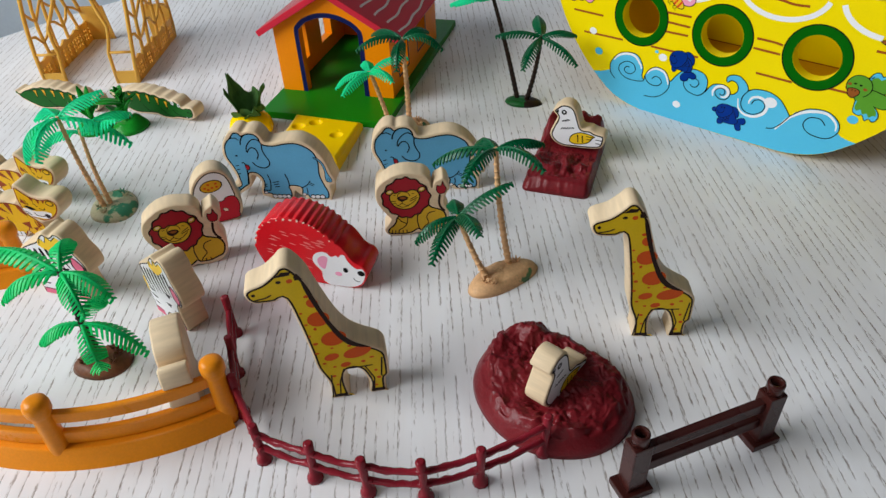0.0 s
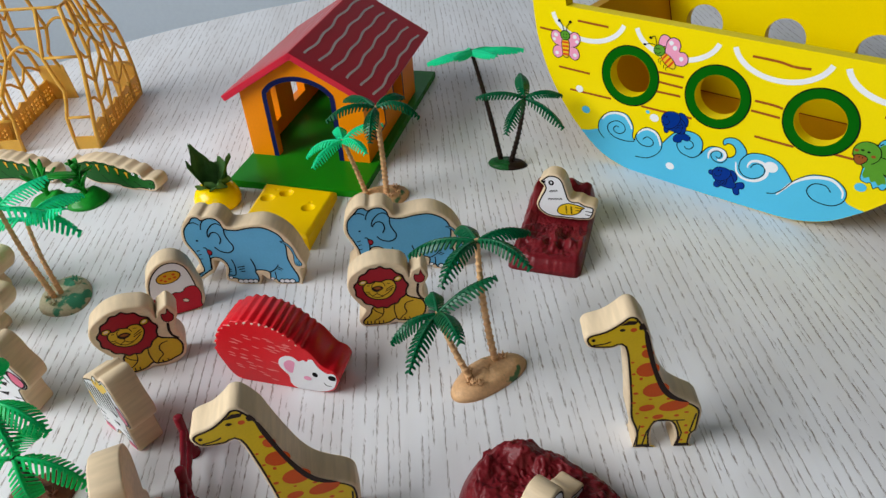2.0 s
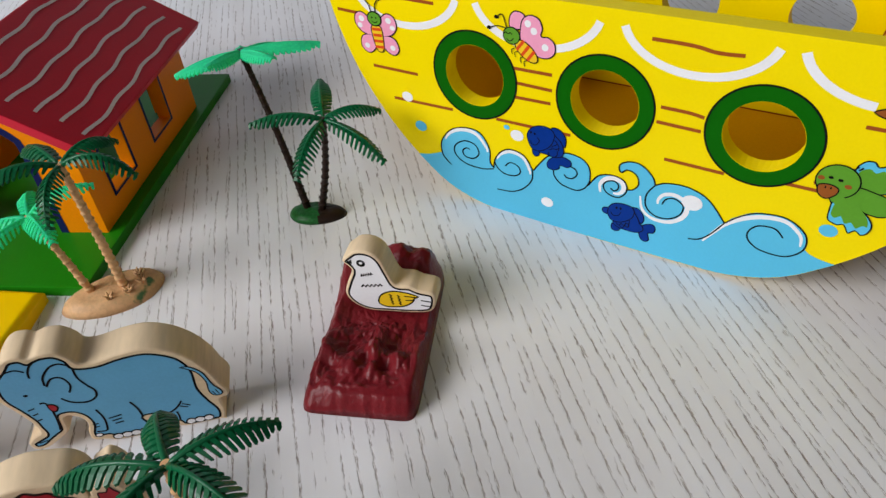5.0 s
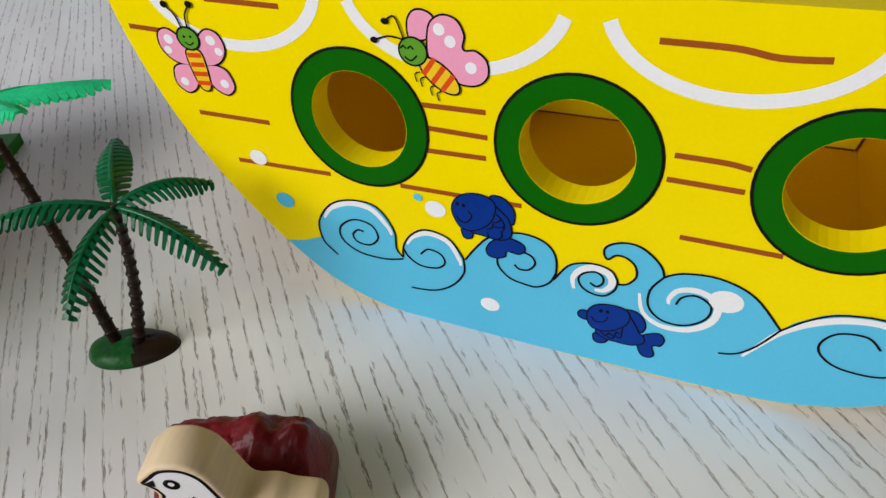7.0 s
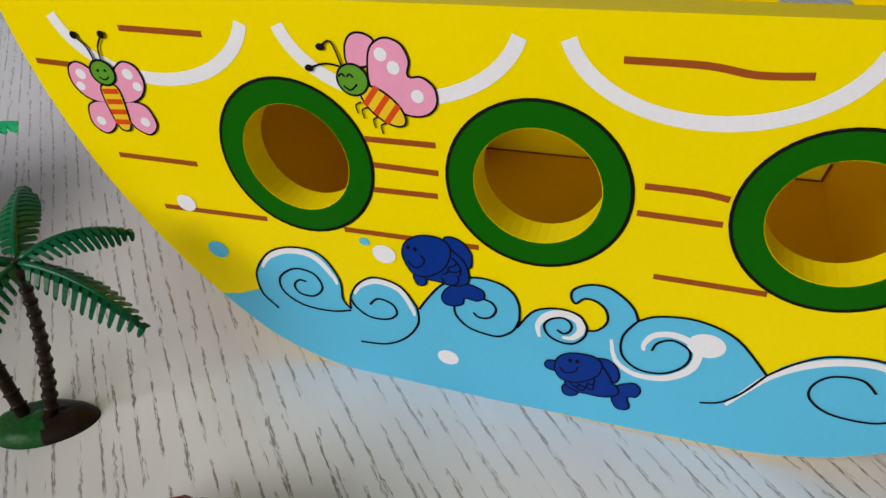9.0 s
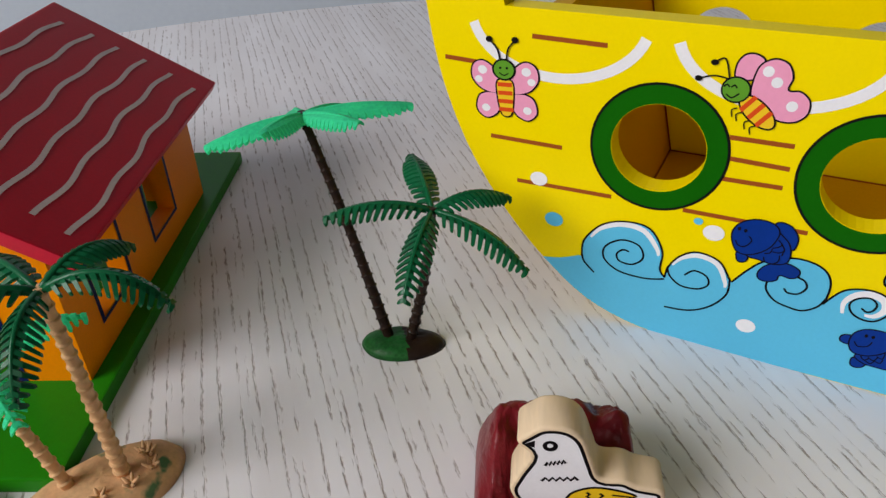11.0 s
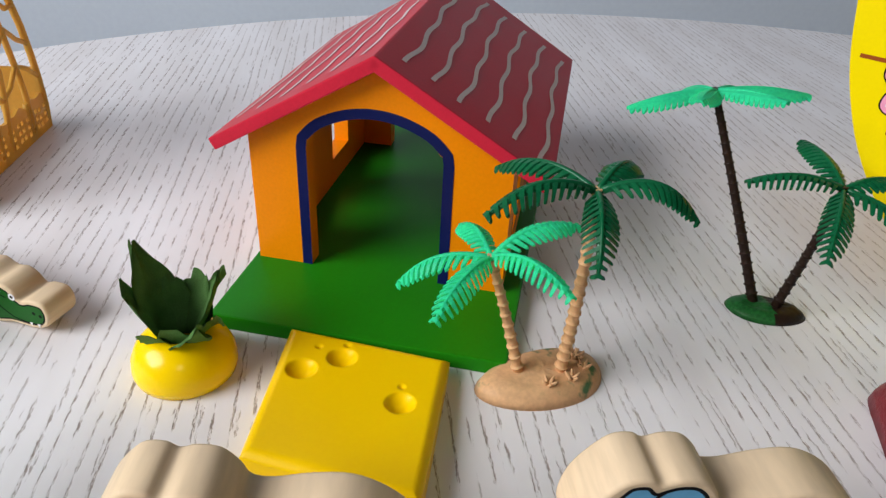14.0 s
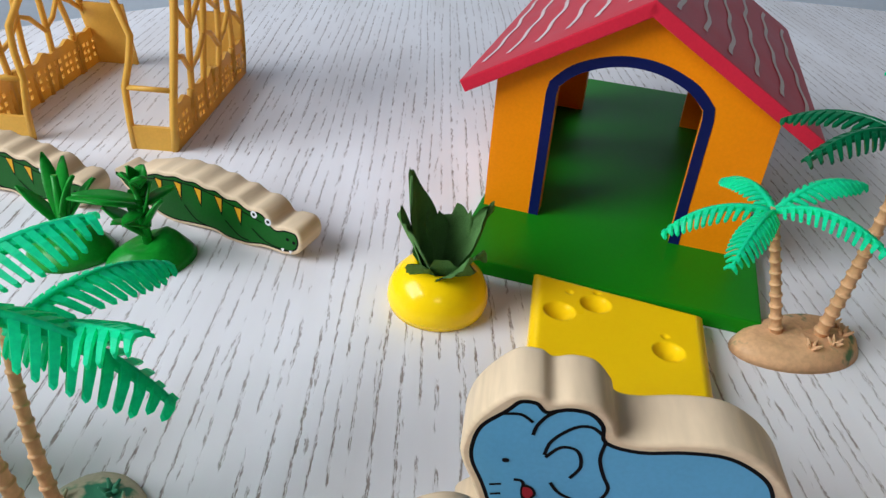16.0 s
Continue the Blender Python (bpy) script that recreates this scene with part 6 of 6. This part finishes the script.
def build_cage():
    cage = thing("bird_cage", pose(-0.3375, 0.5720, 0, 0, 0, 1), "open golden plastic bird cage with lattice sides", "toy cage")
    W, D = 0.079, 0.100

    def at(u, v, z):
        """u across the front from -1 to 1, v along the depth from 0 to 1, at height z; the walls bow out, then draw in."""
        s = z / 0.1
        k = 1 + 0.10 * math.sin(min(1, s / 0.75) * math.pi * 0.5) - 0.62 * max(0, s - 0.66)
        lean = 0.0 + 0.30 * max(0, s - 0.1) ** 1.35
        vv = lean + v * (1 - 2 * lean)
        return Vector((W / 2 + u * W / 2 * k, vv * D, z))

    zs = [0, 0.012, 0.026, 0.04, 0.055, 0.068, 0.082, 0.095, 0.104]

    def bar(pts, r=0.0013, name="bar"):
        bm = bmesh.new()
        tube(bm, pts, 0.84 * r, 7)
        part(name, bm, CAGE, cage)

    for v in (0, 1):
        for u in (-1, 1):
            bar([at(u, v, z) for z in zs], 0.0021, "corner_post")
            bar([at(u * w, v, z) for z, w in ((0, 0.56), (0.012, 0.54), (0.026, 0.51), (0.036, 0.56), (0.046, 0.58), (0.058, 0.44), (0.070, 0.33), (0.084, 0.38), (0.104, 0.46))], 0.0018, "door_post")
            for z, w in ((0.026, 0.51), (0.070, 0.33)):
                bar([at(u, v, z), at(u * w, v, z)], 0.0014, "cross_bar")
            bm = bmesh.new()
            inner, high = (0.54, 0.0105) if v == 0 else (0.46, 0.033)
            q = [at(u, v, 0), at(u * inner, v, 0), at(u * inner, v, high), at(u, v, high)]
            vs = [bm.verts.new(p + Vector((0, dy, 0))) for dy in (-0.0009, 0.0009) for p in q]
            for f in ((0, 1, 2, 3), (7, 6, 5, 4), (0, 4, 5, 1), (1, 5, 6, 2), (2, 6, 7, 3), (3, 7, 4, 0)):
                bm.faces.new([vs[i] for i in f])
            bmesh.ops.recalc_face_normals(bm, faces=bm.faces[:])
            part("foot_panel", bm, CAGE, cage)
        bar([at(-0.33 + 0.66 * i / 12, v, 0.070 + 0.009 * math.sin(math.pi * i / 12)) for i in range(13)], 0.0014, "door_arch")
        bar([at(-1 + 2 * i / 8, v, 0.104) for i in range(9)], 0.0014, "top_bar")
    for u in (-1, 1):
        for v in (0.22, 0.41, 0.60, 0.80):
            bar([at(u, v + 0.03 * math.sin(55 * z + 9 * v), z) for z in zs], 0.0018)
        for z in (0.034, 0.052, 0.070, 0.088, 0.104):
            bar([at(u, i / 10, z + 0.006 * math.sin(i * 1.6 + 30 * z)) if z < 0.1 else at(u, i / 10, z) for i in range(11)], 0.0015, "side_rail")
        # the skirting: a thin board with a wavy top, pierced by small square holes
        top = [(D * 1000 * i / 60, 17.5 + 2.2 * abs(math.sin(i / 60 * math.pi * 5)) + 0.8 * math.sin(i * 0.9)) for i in range(61)]
        holes = []
        for i in range(20):
            x = 3 + i * 4.8 + (0.9 if i % 2 else 0)
            for z in (3.6, 7.4, 11.2):
                y = z + (0.5 if i % 3 else 0)
                holes.append([(x, y), (x + 2.3, y + 0.3), (x + 2.3, y + 2.5), (x, y + 2.2)][::-1])
        w = part("skirting", Board().cut([(0, 0), (D * 1000, 0)] + top[::-1], holes, 1.8, CAGE), None, cage)
        w.matrix_basis = Matrix.Translation((W / 2 + u * W / 2 * 1.02 + 0.0009, 0, 0)) @ Matrix.Rotation(radians(90), 4, "Z")
        for v in (0.2, 0.5, 0.8):
            bar([at(u, v, 0), at(u, v, 0.02)], 0.0017, "skirting_rib")


build_cage()

# ---- palms and plants ----


def frond_mesh(hub, tip, arch, width, pairs=13, thick=0.0009, fat=0.028, web=0.0):
    """A feather leaf from hub to tip: a ridged spine with slim leaflets on both sides."""
    hub, tip = Vector(hub), Vector(tip)
    bm = bmesh.new()
    d = tip - hub
    ln = d.length
    flat = Vector((d.x, d.y, 0))
    side = Vector((0, 0, 1)).cross(flat).normalized() if flat.length > 1e-6 else Vector((1, 0, 0))
    lift = d.cross(side).normalized()
    if lift.z < 0:
        lift = -lift

    def spine(s):
        return hub + d * s + lift * (arch * 4 * s * (1 - s))

    tube(bm, [spine(i / 12) for i in range(13)], [0.0010 - 0.0006 * i / 12 for i in range(13)], 6)
    def reach(s):
        return width * (0.45 + 0.75 * math.sin(math.pi * min(1, 0.10 + s * 0.86))) * (1.0 if s < 0.9 else 0.75)

    if web:
        rows = []
        for i in range(17):
            s = 0.06 + 0.92 * i / 16
            p, w = spine(s), reach(s) * web
            drop = lift * 0.5 * w
            rows.append([bm.verts.new(q) for q in (p - side * w - drop, p + lift * 0.0003, p + side * w - drop, p + side * w - drop - lift * thick, p - lift * thick, p - side * w - drop - lift * thick)])
        for q, r in zip(rows, rows[1:]):
            for k in range(6):
                bm.faces.new((q[k], q[(k + 1) % 6], r[(k + 1) % 6], r[k]))
        bm.faces.new(rows[0])
        bm.faces.new(rows[-1][::-1])
    for i in range(pairs):
        s = 0.10 + 0.88 * i / (pairs - 1)
        p = spine(s)
        fw = (spine(min(1, s + 0.03)) - spine(max(0, s - 0.03))).normalized()
        up = fw.cross(side).normalized()
        if up.z < 0:
            up = -up
        w = reach(s)
        for sg in (-1, 1):
            out = (side * sg * 0.90 + fw * 0.50 - up * 0.55).normalized()
            e = p + out * w
            hw = ln * fat
            a, b = p - fw * hw, p + fw * hw
            tip = e + out * hw * 0.5
            c, f = e + fw * hw * 0.55, e - fw * hw * 0.75
            m0, m1 = (a + f) / 2 + up * 0.0005 - fw * hw * 0.1, (b + c) / 2 + up * 0.0005 + fw * hw * 0.1
            top = [bm.verts.new(v + up * thick / 2) for v in (a, m0, f, tip, c, m1, b)]
            low = [bm.verts.new(v - up * thick / 2) for v in (a, m0, f, tip, c, m1, b)]
            for face in ((0, 1, 5, 6), (1, 2, 4, 5), (2, 3, 4)):
                g = [top[k] for k in face]
                h = [low[k] for k in reversed(face)]
                bm.faces.new(g if sg > 0 else g[::-1])
                bm.faces.new(h if sg > 0 else h[::-1])
            for k in range(7):
                j = (k + 1) % 7
                bm.faces.new((top[k], top[j], low[j], low[k]))
    bmesh.ops.recalc_face_normals(bm, faces=bm.faces[:])
    return bm


def palm(label, base, base_r, base_yaw, base_mat, trunks, trunk_mat, seed, base_h=0.0045, fat=0.024, other=None, crown=(0, 0, 1.0)):
    """trunks: rows of foot, hub, radius, leaf material, leaf width and the tips with their arch, all in millimetres."""
    top = thing("toy_palm", pose(base[0], base[1], 0), label, "toy palm", "plastic palms")
    o = Vector((base[0], base[1], 0))
    bm = bmesh.new()
    rnd = random.Random(seed)
    yaw = radians(base_yaw)
    ph = rnd.uniform(0, 6)
    foot = []
    for i in range(48):
        a = 2 * math.pi * i / 48
        r = 1 + 0.06 * math.sin(2 * a + ph) + 0.04 * math.sin(3 * a + 2 * ph)
        x, y = base_r[0] * r * math.cos(a), base_r[1] * r * math.sin(a)
        foot.append((x * math.cos(yaw) - y * math.sin(yaw), x * math.sin(yaw) + y * math.cos(yaw)))
    rocky(bm, foot, lambda q, s: base_h * min(1, s / 0.3) ** 0.5 + 0.0012 * s, lambda q, s: 0.0004 if s < 0.4 else 0.0008, seed * 3.1, 12)
    if other:
        for f in bm.faces:
            f.material_index = 1 if f.calc_center_median().x > 0.001 else 0
    part("base", bm, (base_mat, other or base_mat), top)
    # little grass tufts moulded on the base
    for k in range(0 if other else 5):
        a = rnd.uniform(0, 6.28)
        c = Vector((base_r[0] * 0.6 * math.cos(a), base_r[1] * 0.6 * math.sin(a), base_h * 0.9))
        c = Vector((c.x * math.cos(yaw) - c.y * math.sin(yaw), c.x * math.sin(yaw) + c.y * math.cos(yaw), c.z))
        bm = bmesh.new()
        for j in range(5):
            b = 2 * math.pi * j / 5 + a
            tube(bm, [c, c + Vector((0.0024 * math.cos(b), 0.0024 * math.sin(b), 0.0028))], [0.0010, 0.0003], 5)
        part("grass_tuft", bm, base_mat, top)
    def settle(q):
        """Moves a crown point by the palm's own shift and height."""
        return Vector((q[0] + crown[0], q[1] + crown[1], q[2] * crown[2])) * MM - o

    for foot_p, hub, rad, leaf, width, tips in trunks:
        f, h = Vector(foot_p) * MM - o, settle(hub)
        bm = bmesh.new()
        pts, rads = [], []
        bow = Vector((rnd.uniform(-1, 1), rnd.uniform(-1, 1), 0)) * 0.0015
        count = max(6, int((h - f).length / 0.0036))
        for i in range(count):
            # each length of trunk flares out to a thin raised ring
            for at_s, wide in ((0.0, 0.95), (0.06, 0.94), (0.74, 0.97), (0.80, 1.20), (0.93, 1.18), (0.97, 0.95)):
                s = (i + at_s) / count
                pts.append(f.lerp(h, s) + bow * math.sin(math.pi * s))
                rads.append(rad * MM * (1.12 - 0.32 * s) * wide)
        pts.append(h.copy())
        rads.append(rad * MM * 0.8)
        pts[0].z -= 0.003
        pts[-1].z += 0.0012
        tube(bm, pts, rads, 14)
        part("trunk", bm, trunk_mat, top)
        for tip, arch in tips:
            umbrella = other and leaf is LEAFM
            part("frond", frond_mesh(h, settle(tip), arch * MM, width * MM, fat=fat * (1.75 if umbrella else 1), web=0.20 if leaf is LEAFD else 0.16), leaf, top)


palm("dark plastic double palm with green leaves on a dark green base", (0.0637, 0.5190), (0.0148, 0.0082), -10, MOSS, [
    ((59.5, 521, 3), (41, 557, 71), 1.75, LEAFM, 5.2, [((10, 554, 65), 2), ((77, 559, 70), 2), ((28, 538, 74), 1.5), ((37, 586, 57), 3), ((63, 578, 61), 3), ((57, 537, 75), 1.5)]),
    ((66.5, 518, 3), (75.5, 518, 52), 1.65, LEAFD, 5.2, [((43, 520, 53), 4), ((100, 499, 38), 4), ((75, 549, 56), 3), ((101, 522, 51), 4), ((61, 492, 39), 4)])], DARKTRUNK, 5, 0.003, fat=0.024, other=DARKTRUNK)
palm("tan plastic double palm with green leaves, beside the toy house", (-0.0260, 0.4800), (0.0225, 0.0122), 14, SANDY, [
    ((-20.6, 480, 4), (-20, 476, 72), 1.75, LEAFD, 5.0, [((-50, 467, 69), 6), ((-43, 502, 66), 5), ((7, 472, 66), 7), ((-23, 453, 60), 6), ((-4, 494, 70), 5)]),
    ((-34, 478.5, 4), (-45, 484, 45), 1.6, LEAFM, 4.8, [((-72, 490, 31), 5), ((-62, 460, 40), 4), ((-27, 458, 50), 5), ((-19, 492, 52), 5), ((-52, 508, 42), 4)])], TAN, 2, 0.005, crown=(-0.5, -0.5, 0.98))
palm("tan plastic double palm with dark green leaves, in the open", (0.0410, 0.3145), (0.0210, 0.0115), 34, SANDY, [
    ((45, 321, 4), (33, 338, 73), 1.65, LEAFD, 5.0, [((0, 347, 59), 5), ((16, 312, 68), 6), ((58, 348, 70), 4), ((56, 317, 73), 6), ((24, 363, 62), 4)]),
    ((33, 309, 4), (13, 325, 38), 1.6, LEAFD, 5.0, [((-10, 318, 26), 5), ((0, 292, 33), 5), ((41, 331, 56), 3), ((24, 293, 51), 5), ((10, 342, 37), 3)])], TAN, 3, 0.005, crown=(5, -1.5, 0.93))
palm("mint green plastic palm on a mottled round base, behind the tigers", (-0.2055, 0.3890), (0.0140, 0.0200), 18, MOTTLE, [
    ((-209, 384, 4), (-215, 384, 67), 1.5, LEAFM, 7.6, [((-179, 388, 47), 6), ((-236, 370, 46), 8), ((-222, 360, 52), 7), ((-192, 398, 77), 3), ((-240, 406, 56), 6)]),
    ((-206, 387, 4), (-214, 398, 50), 1.4, LEAFM, 7.2, [((-181, 384, 65), 2), ((-196, 428, 47), 5), ((-246, 404, 36), 5)])], TAN, 7, 0.004, fat=0.023)
palm("bright green plastic palm with a dark trunk on a brown base", (-0.1570, 0.2545), (0.0140, 0.0115), 20, MUDDY, [
    ((-160, 254, 4), (-161, 260, 54), 1.7, LEAFB, 6.2, [((-207, 281, 52), 5), ((-191, 255, 42), 6), ((-168, 284, 55), 6), ((-136, 252, 45), 6), ((-146, 243, 43), 6)]),
    ((-157, 254, 4), (-155, 250, 32), 1.6, LEAFB, 5.8, [((-176, 246, 24), 4), ((-129, 249, 13), 6), ((-150, 242, 9), 6), ((-146, 262, 39), 4)])], DARKTRUNK, 9, 0.004, fat=0.025)


def build_plant(x, y, yaw, rows, label):
    top = thing("toy_plant", pose(x, y, 0, 0, 0, yaw), label, "toy plant", "green plastic plants")
    bm = bmesh.new()
    foot = [(0.0140 * math.cos(a) * (1 + 0.1 * math.sin(2 * a)), 0.0132 * math.sin(a)) for a in [2 * math.pi * i / 40 for i in range(40)]]
    rocky(bm, foot, lambda q, s: 0.0065 * min(1, s / 0.5) ** 0.6 + 0.004 * math.exp(-((q[0] - 0.006) ** 2 + (q[1] - 0.003) ** 2) / 0.00003), lambda q, s: 0.0005, x * 90, 14)
    part("base", bm, PLANT, top)
    bm = bmesh.new()
    tube(bm, [(0, 0, 0.005), (-0.0005, 0, 0.015), (-0.001, 0.001, 0.028)], [0.0019, 0.0016, 0.0010], 8)
    part("stem", bm, PLANT, top)
    for az, el, z, ln, w in rows:
        bm = bmesh.new()
        a = radians(az)
        d = Vector((math.cos(a) * math.cos(radians(el)), math.sin(a) * math.cos(radians(el)), math.sin(radians(el))))
        s = Vector((-math.sin(a), math.cos(a), 0))
        up = d.cross(s)
        rows_v = []
        for i in range(9):
            t = i / 8
            hw = 1.35 * w * MM * math.sin(math.pi * min(1, 0.1 + 0.9 * t)) ** 0.8 + 0.0003
            c = Vector((0, 0, z * MM)) + d * ln * MM * t - Vector((0, 0, 1)) * ln * MM * 0.18 * t * t
            rows_v.append([bm.verts.new(c + s * hw * k + up * q) for k, q in ((-1, 0.0003), (0, -0.0004), (1, 0.0003), (1, 0.0010), (0, 0.0004), (-1, 0.0010))])
        for p, q in zip(rows_v, rows_v[1:]):
            for k in range(6):
                bm.faces.new((p[k], p[(k + 1) % 6], q[(k + 1) % 6], q[k])).smooth = True
        bm.faces.new(rows_v[0][::-1])
        bm.faces.new(rows_v[-1])
        bmesh.ops.recalc_face_normals(bm, faces=bm.faces[:])
        part("leaf", bm, PLANT, top)


build_plant(-0.2350, 0.4935, 10, [(180, 48, 9, 19, 2.6), (176, 14, 20, 24, 2.5), (196, 24, 22, 21, 2.0), (20, 74, 17, 15, 2.7), (165, 78, 23, 14, 1.9), (60, 66, 27, 9, 1.9), (300, 58, 27, 8, 1.7), (205, 56, 27, 9, 1.6), (100, 40, 24, 10, 1.7), (250, 15, 18, 11, 1.6), (340, 62, 12, 17, 2.2), (130, 58, 12, 16, 2.2), (230, 40, 12, 15, 2.2), (30, 30, 20, 13, 1.9)], "green plastic leafy plant on a lumpy base, before the crocodiles")
build_plant(-0.2620, 0.4935, -20, [(150, 60, 8, 32, 1.8), (110, 74, 10, 28, 1.6), (60, 58, 10, 22, 1.7), (190, 48, 8, 24, 1.6), (20, 70, 14, 20, 1.4)], "green plastic leafy plant on a lumpy base, half behind a palm")
